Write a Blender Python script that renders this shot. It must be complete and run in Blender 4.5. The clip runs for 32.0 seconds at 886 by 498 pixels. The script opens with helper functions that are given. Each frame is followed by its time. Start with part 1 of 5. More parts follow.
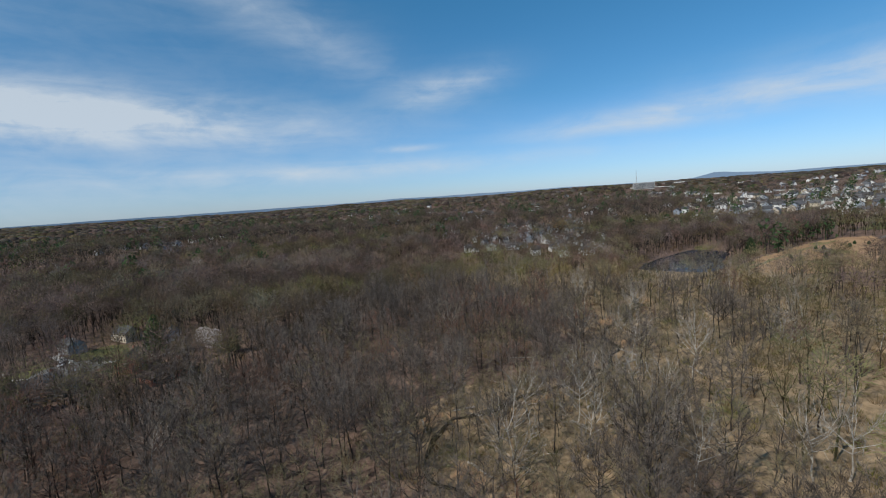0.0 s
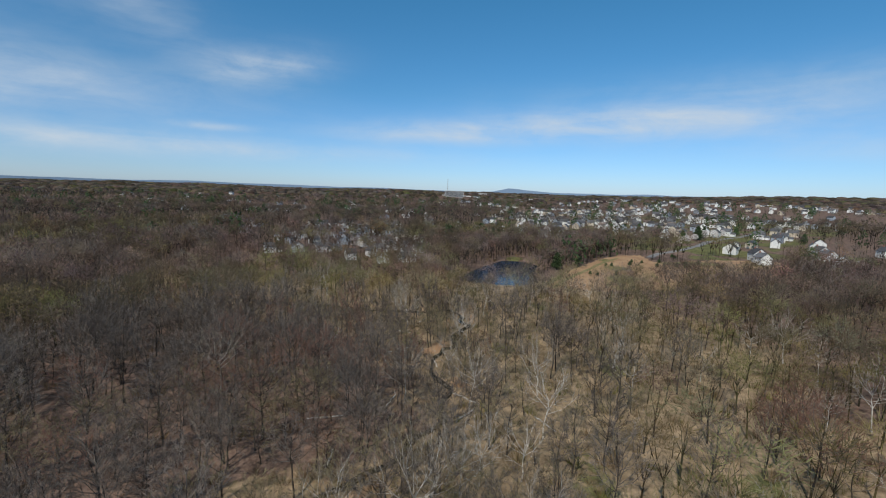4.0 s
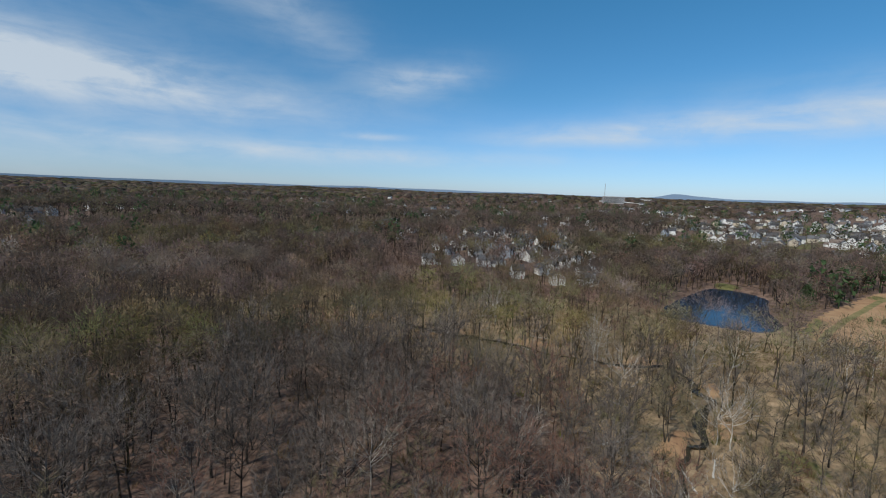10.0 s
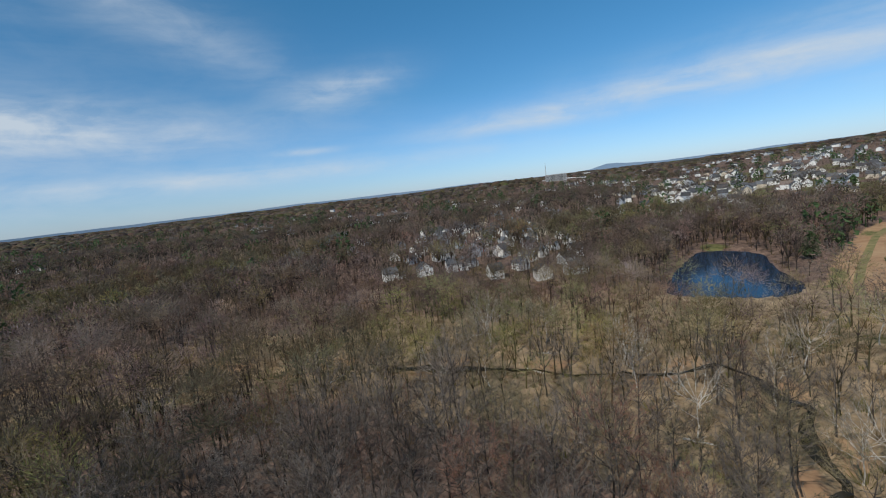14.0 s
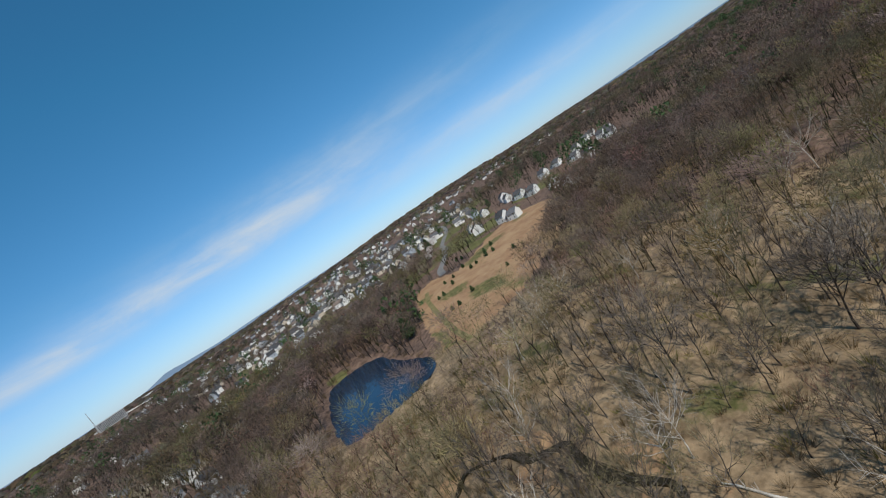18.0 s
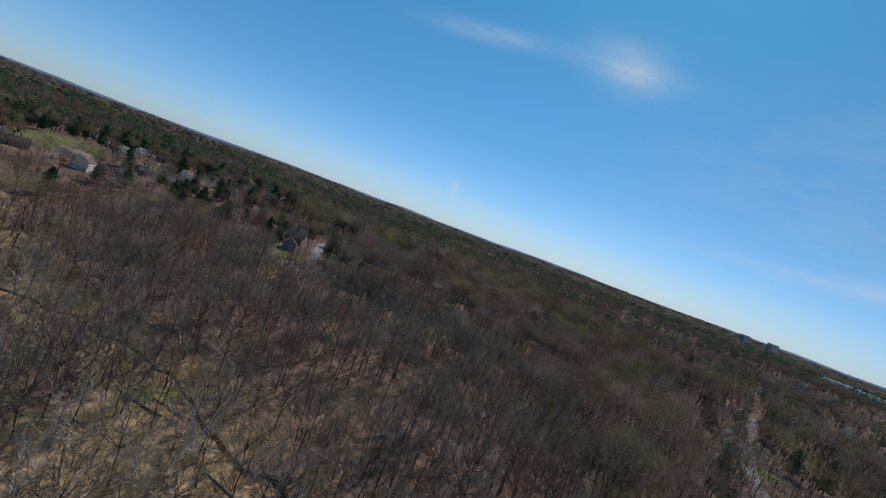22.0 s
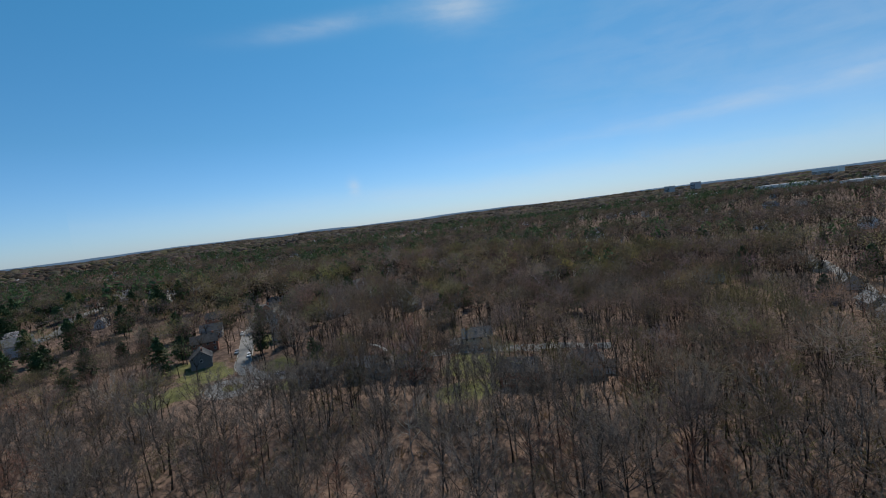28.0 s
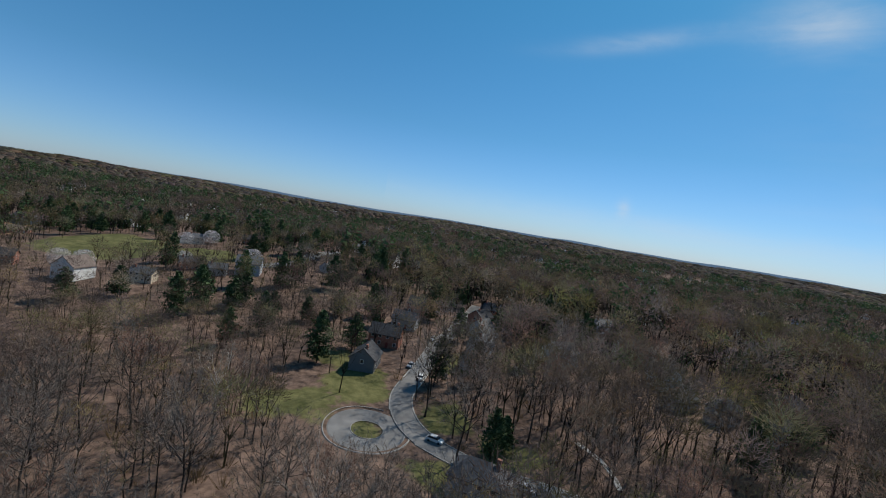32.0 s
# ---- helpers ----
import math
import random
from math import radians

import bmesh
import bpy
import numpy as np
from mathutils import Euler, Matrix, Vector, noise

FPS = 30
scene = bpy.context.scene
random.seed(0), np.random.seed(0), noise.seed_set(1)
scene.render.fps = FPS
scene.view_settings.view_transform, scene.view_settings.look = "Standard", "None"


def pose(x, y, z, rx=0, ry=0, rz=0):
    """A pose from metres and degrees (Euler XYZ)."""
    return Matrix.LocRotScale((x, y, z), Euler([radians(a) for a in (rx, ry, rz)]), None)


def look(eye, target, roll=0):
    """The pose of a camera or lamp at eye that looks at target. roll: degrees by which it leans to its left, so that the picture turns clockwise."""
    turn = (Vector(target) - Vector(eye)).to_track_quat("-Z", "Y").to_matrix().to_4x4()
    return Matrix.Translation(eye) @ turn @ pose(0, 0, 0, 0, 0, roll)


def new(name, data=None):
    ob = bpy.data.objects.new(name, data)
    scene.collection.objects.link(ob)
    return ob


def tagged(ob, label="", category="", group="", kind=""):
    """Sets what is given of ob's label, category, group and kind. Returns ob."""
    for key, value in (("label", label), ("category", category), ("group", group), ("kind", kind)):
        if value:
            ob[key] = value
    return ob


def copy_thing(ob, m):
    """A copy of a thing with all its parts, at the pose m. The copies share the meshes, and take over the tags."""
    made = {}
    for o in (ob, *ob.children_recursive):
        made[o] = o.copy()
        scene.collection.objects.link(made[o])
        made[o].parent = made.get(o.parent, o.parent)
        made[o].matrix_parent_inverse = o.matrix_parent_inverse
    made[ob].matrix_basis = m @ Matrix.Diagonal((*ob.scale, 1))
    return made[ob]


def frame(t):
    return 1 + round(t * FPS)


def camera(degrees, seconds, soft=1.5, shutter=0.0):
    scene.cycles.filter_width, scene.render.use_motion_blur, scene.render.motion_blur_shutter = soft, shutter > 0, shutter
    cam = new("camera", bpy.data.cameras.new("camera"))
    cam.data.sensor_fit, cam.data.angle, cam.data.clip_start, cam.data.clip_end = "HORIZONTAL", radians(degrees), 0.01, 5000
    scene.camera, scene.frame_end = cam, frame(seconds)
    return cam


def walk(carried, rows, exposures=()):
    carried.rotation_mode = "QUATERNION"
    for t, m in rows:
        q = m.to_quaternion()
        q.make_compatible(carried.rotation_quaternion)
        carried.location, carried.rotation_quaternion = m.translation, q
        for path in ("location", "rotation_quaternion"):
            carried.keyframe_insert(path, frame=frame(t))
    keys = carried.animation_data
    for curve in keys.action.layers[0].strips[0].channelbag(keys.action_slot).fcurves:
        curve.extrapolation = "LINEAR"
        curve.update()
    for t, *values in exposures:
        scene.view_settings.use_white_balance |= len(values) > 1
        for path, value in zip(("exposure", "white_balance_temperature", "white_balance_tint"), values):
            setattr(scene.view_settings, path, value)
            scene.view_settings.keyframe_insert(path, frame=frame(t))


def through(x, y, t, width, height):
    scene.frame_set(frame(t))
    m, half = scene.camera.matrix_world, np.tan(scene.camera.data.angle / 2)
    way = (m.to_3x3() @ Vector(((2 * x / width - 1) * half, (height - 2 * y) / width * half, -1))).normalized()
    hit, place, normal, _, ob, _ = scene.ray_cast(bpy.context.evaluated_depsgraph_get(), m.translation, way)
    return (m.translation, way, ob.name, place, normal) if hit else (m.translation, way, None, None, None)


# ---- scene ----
cam = camera(89.05, 32.0, soft=1.1)
PATH = [
    (0.00, 0.02, 0.01, 62.37, 83.44, 4.21, -1.56),
    (0.50, 0.30, 7.32, 61.38, 83.22, 9.71, -8.14),
    (1.00, 1.33, 13.57, 60.67, 83.53, 10.79, -11.77),
    (1.50, 1.78, 19.81, 60.24, 83.43, 11.79, -16.34),
    (2.00, 2.49, 25.62, 60.11, 83.40, 11.25, -20.46),
    (2.50, 3.49, 30.95, 60.03, 83.44, 8.38, -22.50),
    (4.50, 11.59, 53.81, 60.49, 83.07, -6.77, -20.03),
    (5.00, 12.56, 58.66, 60.56, 82.59, -24.36, 2.68),
    (5.50, 13.14, 63.93, 60.63, 82.98, -27.69, 18.66),
    (6.00, 12.32, 68.70, 60.68, 83.43, -19.34, 23.94),
    (6.50, 10.75, 73.11, 60.57, 83.30, -3.79, 17.75),
    (7.00, 9.81, 77.31, 60.58, 82.96, 6.43, 8.72),
    (7.50, 8.56, 81.84, 60.49, 82.70, 11.67, 0.34),
    (8.00, 7.70, 86.19, 60.59, 82.64, 11.26, -4.88),
    (8.50, 7.35, 90.58, 60.55, 82.62, 8.81, -7.58),
    (9.00, 7.28, 95.24, 60.40, 82.67, 1.95, -7.09),
    (9.50, 7.53, 99.86, 60.27, 82.71, -2.04, -6.02),
    (10.00, 7.73, 104.43, 60.19, 82.68, -1.97, -6.08),
    (10.50, 8.06, 109.81, 60.15, 82.62, -1.26, -6.25),
    (11.00, 8.12, 115.16, 60.00, 82.58, -0.90, -6.39),
    (11.50, 8.14, 120.54, 59.88, 82.56, -1.43, -6.27),
    (12.00, 8.07, 125.88, 59.78, 82.53, -1.55, -6.29),
    (12.50, 7.93, 131.12, 59.64, 82.50, -1.31, -6.37),
    (13.00, 7.90, 136.61, 59.56, 82.42, -0.70, -6.54),
    (13.50, 7.86, 141.94, 59.42, 82.47, 0.59, -7.35),
    (14.00, 7.32, 146.88, 59.30, 82.37, 6.89, -13.41),
    (14.50, 7.06, 151.98, 59.20, 82.35, 12.86, -22.16),
    (16.50, 13.35, 170.86, 58.90, 82.69, -0.56, -26.32),
    (17.00, 15.02, 175.91, 59.19, 82.68, 0.24, -26.88),
    (17.50, 16.60, 180.79, 59.73, 82.38, 19.08, -42.29),
    (18.00, 19.07, 184.93, 60.49, 83.03, 33.63, -70.87),
    (18.50, 22.45, 187.53, 61.23, 84.54, 34.72, -99.64),
    (19.00, 26.26, 189.01, 61.96, 85.74, 34.96, -131.47),
    (19.50, 29.59, 189.42, 62.55, 86.44, 36.59, -165.26),
    (20.00, 31.99, 189.01, 62.98, 85.68, 37.30, -200.47),
    (20.50, 32.86, 188.19, 63.19, 85.42, 33.88, -227.60),
    (21.00, 32.04, 186.47, 63.13, 86.09, 7.04, -224.95),
    (21.50, 30.50, 183.83, 62.85, 86.27, -8.39, -220.94),
    (22.00, 27.94, 180.77, 62.60, 86.81, -20.53, -209.27),
    (22.50, 25.83, 177.47, 62.48, 87.01, -14.02, -205.35),
    (23.00, 24.27, 173.82, 62.50, 86.75, -7.13, -206.64),
    (23.50, 22.69, 170.07, 62.49, 86.62, -5.42, -207.11),
    (24.00, 21.04, 165.82, 62.48, 86.54, -4.59, -207.35),
    (24.50, 19.43, 161.37, 62.42, 86.51, -4.62, -207.35),
    (25.00, 17.62, 156.73, 62.45, 86.44, -4.67, -207.22),
    (25.50, 15.76, 151.59, 62.58, 86.36, -2.88, -207.26),
    (27.50, 3.63, 113.05, 64.73, 86.19, -1.38, -209.99),
    (28.00, -1.41, 104.09, 64.98, 85.78, 7.04, -219.60),
    (28.50, -7.44, 95.64, 65.21, 85.56, 11.14, -229.37),
    (29.00, -14.32, 87.43, 65.46, 85.59, 2.82, -223.77),
    (29.50, -21.56, 78.66, 65.86, 85.68, -11.03, -208.46),
    (30.00, -27.45, 69.82, 66.03, 85.94, -24.11, -187.89),
    (30.50, -31.45, 59.93, 65.87, 86.60, -27.19, -174.74),
    (31.00, -33.93, 49.58, 65.41, 86.55, -18.47, -180.70),
    (31.50, -35.53, 38.49, 64.81, 86.44, -13.56, -184.59),
    (32.00, -36.76, 27.19, 64.18, 86.41, -9.48, -187.76),
]
walk(cam, [(t, pose(*p)) for t, *p in PATH])

# ---------- world, sun ----------
SUN_AZ = math.atan2(-0.77, -0.64)      # towards the sun, clockwise from +y
SUN_EL = radians(48)


def sky_world():
    world = bpy.data.worlds.new("world")
    scene.world = world
    world.use_nodes = True
    nt = world.node_tree
    n, l = nt.nodes, nt.links
    bg = n["Background"]
    sky = n.new("ShaderNodeTexSky")
    sky.sky_type = "NISHITA"
    sky.sun_disc = False
    sky.sun_elevation = SUN_EL
    sky.sun_rotation = SUN_AZ
    sky.air_density, sky.dust_density, sky.ozone_density = 1.0, 0.2, 2.0
    co = n.new("ShaderNodeTexCoord")
    sep = n.new("ShaderNodeSeparateXYZ")
    l.new(co.outputs["Generated"], sep.inputs[0])

    def m(op, a, b=0.0, clamp=False):
        k = n.new("ShaderNodeMath")
        k.operation, k.use_clamp = op, clamp
        for i, v in enumerate((a, b)):
            if isinstance(v, (int, float)):
                k.inputs[i].default_value = v
            else:
                l.new(v, k.inputs[i])
        return k.outputs[0]
    x, y, z = sep.outputs
    az = m("ARCTAN2", x, y)
    el = m("ARCSINE", z)
    # cirrus: a noise stretched along the horizon, thickened where the sky bears its streaks
    comb = n.new("ShaderNodeCombineXYZ")
    l.new(m("MULTIPLY", az, 3.2), comb.inputs[0])
    l.new(m("MULTIPLY", el, 8.0), comb.inputs[1])
    no = n.new("ShaderNodeTexNoise")
    no.inputs["Scale"].default_value = 2.3
    no.inputs["Detail"].default_value = 9
    no.inputs["Roughness"].default_value = 0.62
    no.inputs["Distortion"].default_value = 0.35
    l.new(comb.outputs[0], no.inputs["Vector"])
    streak = n.new("ShaderNodeTexNoise")
    streak.inputs["Scale"].default_value, streak.inputs["Detail"].default_value, streak.inputs["Distortion"].default_value = 1.1, 7, 0.8
    fibre = n.new("ShaderNodeCombineXYZ")
    l.new(m("ADD", m("MULTIPLY", az, 2.6), m("MULTIPLY", el, 5.0)), fibre.inputs[0])
    l.new(m("MULTIPLY", el, 26.0), fibre.inputs[1])
    l.new(fibre.outputs[0], streak.inputs["Vector"])
    grain = m("ADD", m("MULTIPLY", no.outputs["Fac"], 0.62), m("MULTIPLY", streak.outputs["Fac"], 0.38))
    fine = m("MULTIPLY", m("SUBTRACT", grain, 0.385), 3.4, True)
    total = None
    for a0, e0, sa, se, slope, gain in CLOUDS:
        a0, e0, sa, se = (radians(v) for v in (a0, e0, sa, se))
        da = m("SUBTRACT", az, a0)
        de = m("SUBTRACT", m("SUBTRACT", el, e0), m("MULTIPLY", da, slope))
        q = m("ADD", m("POWER", m("DIVIDE", m("ABSOLUTE", da), sa), 2.0), m("POWER", m("DIVIDE", m("ABSOLUTE", de), se), 2.0))
        g = m("MULTIPLY", m("POWER", 2.718, m("MULTIPLY", q, -1.0)), gain)
        total = g if total is None else m("ADD", total, g)
    cover = m("MULTIPLY", total, m("ADD", m("MULTIPLY", fine, 0.78), 0.34), True)
    mix = n.new("ShaderNodeMix")
    mix.data_type = "RGBA"
    l.new(m("MULTIPLY", cover, 0.86), mix.inputs["Factor"])
    # the clear air's blue, deeper with height
    ramp = n.new("ShaderNodeValToRGB")
    ramp.color_ramp.elements[0].color = (0.405, 0.56, 0.90, 1)
    ramp.color_ramp.elements[1].color = (0.22, 0.655, 0.78, 1)
    mid = ramp.color_ramp.elements.new(0.4)
    mid.color = (0.278, 0.563, 0.742, 1)
    l.new(m("DIVIDE", el, 0.5, True), ramp.inputs[0])
    tint = n.new("ShaderNodeMix")
    tint.data_type, tint.blend_type = "RGBA", "MULTIPLY"
    tint.inputs["Factor"].default_value = 1
    l.new(sky.outputs[0], tint.inputs["A"])
    l.new(ramp.outputs[0], tint.inputs["B"])
    double = n.new("ShaderNodeMix")
    double.data_type, double.blend_type = "RGBA", "ADD"
    double.inputs["Factor"].default_value = 1
    l.new(tint.outputs["Result"], double.inputs["A"])
    l.new(tint.outputs["Result"], double.inputs["B"])
    # the sky brightens less towards the sun than in the clean-air model
    even = n.new("ShaderNodeVectorMath")
    even.operation = "SCALE"
    l.new(double.outputs["Result"], even.inputs[0])
    l.new(m("SUBTRACT", 1.0, m("MULTIPLY", m("COSINE", m("SUBTRACT", az, SUN_AZ)), 0.10)), even.inputs["Scale"])
    l.new(even.outputs[0], mix.inputs["A"])
    mix.inputs["B"].default_value = (8.8, 9.9, 11.0, 1)
    l.new(mix.outputs["Result"], bg.inputs[0])
    bg.inputs[1].default_value = 0.066


# cirrus streaks: azimuth and height in degrees, their spreads, slope, thickness
CLOUDS = [(-42, 10.6, 27, 2.7, -0.05, 1.8), (-14, 19.5, 14, 3.4, -0.45, 0.42), (-44, 15, 26, 9, 0.0, 0.22), (3.5, 13.2, 6, 1.9, 0.15, 0.85), (-2, 6.3, 4, 0.4, 0.0, 0.7), (-30, 25, 14, 3.5, -0.2, 0.2),
          (-8, 4.0, 28, 1.1, 0.0, 0.8), (26, 7.2, 12, 1.3, 0.04, 1.0), (48, 8.2, 18, 1.7, 0.02, 1.0), (78, 5.5, 22, 1.6, 0.0, 0.6), (-75, 9, 20, 2.0, 0.0, 0.7),
          (-136, 24, 5.5, 2.4, -0.1, 0.6), (-152, 23, 8, 0.9, 0.12, 0.4), (-108, 7.8, 20, 0.8, 0.04, 0.3), (-151, 4.9, 0.7, 1.0, 0, 0.6), (-130, 3, 50, 1.5, 0, 0.3), (-48, 3.2, 36, 3.6, 0.0, 0.42), (60, 11, 24, 2.2, 0.03, 0.4), (-100, 17, 26, 10, 0.1, 0.27)]
sky_world()
sun = new("sun", bpy.data.lights.new("sun", "SUN"))
sun.data.energy = 4.0
sun.data.angle = radians(0.5)
sun.data.color = (1.0, 0.95, 0.86)
sun_dir = Vector((math.sin(SUN_AZ) * math.cos(SUN_EL), math.cos(SUN_AZ) * math.cos(SUN_EL), math.sin(SUN_EL)))
sun.matrix_world = look(sun_dir * 300, (0, 0, 0))


# ---------- materials ----------
def mat(name, c1, c2, scale=1.0, rough=0.9, bump=0.0, tint=False, rand=0.0, spec=0.2, metal=0.0, fine=0.0, space="Object", through=0.0):
    """Two colours mixed by a coarse and a fine noise; tint: the attribute of that name; rand: change from object to object."""
    mt = bpy.data.materials.new(name)
    mt.use_nodes = True
    nt = mt.node_tree
    n, l = nt.nodes, nt.links
    b = n["Principled BSDF"]
    b.inputs["Roughness"].default_value = rough
    b.inputs["Specular IOR Level"].default_value = spec
    b.inputs["Metallic"].default_value = metal
    co = n.new("ShaderNodeTexCoord")
    no = n.new("ShaderNodeTexNoise")
    no.inputs["Scale"].default_value = scale
    no.inputs["Detail"].default_value = 6
    l.new(co.outputs[space], no.inputs["Vector"])
    ramp = n.new("ShaderNodeValToRGB")
    ramp.color_ramp.elements[0].position, ramp.color_ramp.elements[1].position = 0.35, 0.65
    ramp.color_ramp.elements[0].color, ramp.color_ramp.elements[1].color = (*c1, 1), (*c2, 1)
    l.new(no.outputs["Fac"], ramp.inputs[0])
    out = ramp.outputs[0]
    if tint:
        at = n.new("ShaderNodeAttribute")
        at.attribute_name = "tint"
        mx = n.new("ShaderNodeMix")
        mx.data_type, mx.blend_type = "RGBA", "MULTIPLY"
        mx.inputs["Factor"].default_value = 1
        l.new(out, mx.inputs["A"])
        l.new(at.outputs["Color"], mx.inputs["B"])
        out = mx.outputs["Result"]
    if rand:
        oi = n.new("ShaderNodeObjectInfo")
        mr = n.new("ShaderNodeMapRange")
        mr.inputs["To Min"].default_value, mr.inputs["To Max"].default_value = 1 - rand, 1 + rand
        l.new(oi.outputs["Random"], mr.inputs["Value"])
        hs = n.new("ShaderNodeHueSaturation")
        l.new(mr.outputs[0], hs.inputs["Value"])
        l.new(out, hs.inputs["Color"])
        out = hs.outputs[0]
    l.new(out, b.inputs["Base Color"])
    if bump:
        bp = n.new("ShaderNodeBump")
        bp.inputs["Strength"].default_value = bump
        n2 = n.new("ShaderNodeTexNoise")
        n2.inputs["Scale"].default_value = fine or scale * 8
        l.new(co.outputs[space], n2.inputs["Vector"])
        l.new(n2.outputs["Fac"], bp.inputs["Height"])
        l.new(bp.outputs[0], b.inputs["Normal"])
    if through:
        tr = n.new("ShaderNodeBsdfTranslucent")
        ms = n.new("ShaderNodeMixShader")
        ms.inputs[0].default_value = through
        l.new(out, tr.inputs["Color"])
        l.new(b.outputs[0], ms.inputs[1])
        l.new(tr.outputs[0], ms.inputs[2])
        l.new(ms.outputs[0], n["Material Output"].inputs["Surface"])
    return mt


BARK = mat("bark", (0.03, 0.024, 0.02), (0.07, 0.056, 0.046), 1.5, 0.95, 0.4, rand=0.3)
LIMB = mat("limb_bark", (0.055, 0.045, 0.038), (0.17, 0.142, 0.118), 0.6, 0.95, rand=0.25)
TWIG = mat("twigs", (0.112, 0.091, 0.077), (0.24, 0.197, 0.164), 0.3, 0.95, rand=0.4, through=0.34)
PALE = mat("pale_bark", (0.34, 0.31, 0.27), (0.55, 0.52, 0.47), 0.8, 0.85, rand=0.15)
PALE_TWIG = mat("pale_twigs", (0.22, 0.18, 0.14), (0.33, 0.28, 0.22), 0.3, 0.95, rand=0.2, through=0.34)
BUD_TWIG = mat("budding_twigs", (0.165, 0.138, 0.078), (0.29, 0.24, 0.14), 0.3, 0.95, rand=0.25, through=0.34)
RED_TWIG = mat("red_budding_twigs", (0.17, 0.09, 0.065), (0.26, 0.14, 0.10), 0.3, 0.95, rand=0.25, through=0.34)
NEEDLE = mat("needles", (0.035, 0.06, 0.024), (0.08, 0.12, 0.046), 0.8, 0.8, rand=0.3)
PETAL = mat("petals", (0.5, 0.42, 0.40), (0.75, 0.70, 0.66), 1.0, 0.8, rand=0.1)
WOODS_BARK = mat("woods_bark", (0.032, 0.026, 0.021), (0.075, 0.06, 0.048), 0.2, 0.95, tint=True)
WOODS_TWIG = mat("woods_twigs", (0.125, 0.099, 0.079), (0.225, 0.183, 0.147), 0.05, 0.95, tint=True, through=0.34)
CLUMP = mat("far_crowns", (0.10, 0.082, 0.066), (0.20, 0.168, 0.137), 0.3, 0.95, 0.5, tint=True, fine=1.4, through=0.5)
FAR_NEEDLE = mat("far_needles", (0.036, 0.066, 0.026), (0.082, 0.125, 0.05), 0.2, 0.9, tint=True, through=0.2)
SHRUB = mat("shrub_twigs", (0.17, 0.125, 0.065), (0.28, 0.22, 0.12), 0.05, 0.95, tint=True, through=0.34)


# ---------- the lie of the land ----------
CREEK = [(-160, 330), (-60, 322), (-17, 312), (10, 303), (35, 288), (73, 263), (108, 246), (103, 228), (92, 212), (84, 200), (70, 190), (67, 168),
         (58, 150), (40, 140), (14, 128), (-6, 112), (-3, 96), (8, 78), (15, 55), (35, 32), (66, 9), (82, -25), (95, -80), (130, -160), (190, -300)]
LOW = [(-17, 312, 1), (35, 288, .5), (73, 262, 0), (108, 247, .5), (90, 205, 0), (67, 168, 0), (14, 128, 0), (0, 98, 0), (20, 50, 0), (70, 5, 0.5),
       (100, -60, 2), (190, 330, 2.2), (150, 270, 1.5), (124, 113, 2), (145, 60, 4), (170, 200, 5), (120, 180, 1), (240, 260, 5), (308, 340, 6.5), (380, 300, 8.5),
       (450, 330, 10), (260, 120, 11), (230, 390, 2.5), (110, 300, 2), (60, 320, 3)]
HIGH = [(50, 384, 13), (100, 430, 14), (110, 345, 10), (60, 500, 15), (360, 580, 9), (550, 480, 10), (-60, 300, 9), (-340, 590, 20), (-5, 620, 16), (-80, 170, 9),
        (-30, 190, 4.5), (-140, 150, 11), (-207, 88, 11), (-290, 55, 13), (-20, 20, 5), (-40, -74, 9), (-62, -57, 8), (-90, 0, 8), (-120, 20, 9), (14, -60, 7),
        (-40, -115, 11), (-85, -150, 14), (5, -247, 20), (100, -205, 15.5), (155, -245, 18), (112, -268, 24), (0, -300, 27), (60, -290, 24), (-150, -100, 12), (-180, -230, 18), (-60, 80, 5), (300, -100, 14)]
CLEAR = []
CTRL = np.array(LOW + HIGH, float)
POND = [(143, 314), (157, 331), (179, 350), (202, 368), (219, 380), (229, 375), (236, 362), (233, 348), (221, 334), (208, 320), (200, 306), (194, 295), (183, 287), (172, 286), (157, 296), (147, 306)]
UPLAND = [(-400, -400), (60, -400), (52, 0), (26, 34), (0, 58), (-8, 90), (-11, 116), (10, 132), (40, 147), (60, 172), (58, 205), (42, 238), (6, 266), (-50, 290), (-400, 300)]
FIELD = [(186, 270), (190, 284), (223, 305), (277, 334), (330, 358), (350, 350), (341, 336), (326, 316), (348, 306), (392, 300), (425, 276), (402, 242), (340, 222), (262, 230), (212, 246)]


def seg_dist(x, y, pts):
    d = np.full(np.shape(x), 1e9)
    for (ax, ay), (bx, by) in zip(pts[:-1], pts[1:]):
        ux, uy = bx - ax, by - ay
        t = np.clip(((x - ax) * ux + (y - ay) * uy) / (ux * ux + uy * uy), 0, 1)
        d = np.minimum(d, np.hypot(x - ax - t * ux, y - ay - t * uy))
    return d


def inside(x, y, poly):
    c = np.zeros(np.shape(x), bool)
    for (ax, ay), (bx, by) in zip(poly, poly[1:] + poly[:1]):
        c ^= ((ay > y) != (by > y)) & (x < (bx - ax) * (y - ay) / (by - ay + 1e-9) + ax)
    return c


def ripple(x, y, size, seed):
    """A smooth random field in -1..1 with features of about that size."""
    r = np.random.RandomState(seed)
    v = np.zeros(np.shape(x))
    for k in range(7):
        a = r.uniform(0, 2 * math.pi)
        f = 2 * math.pi / (size * r.uniform(0.7, 1.8))
        v = v + np.sin((x * math.cos(a) + y * math.sin(a)) * f + r.uniform(0, 6.28))
    return v / 3.2


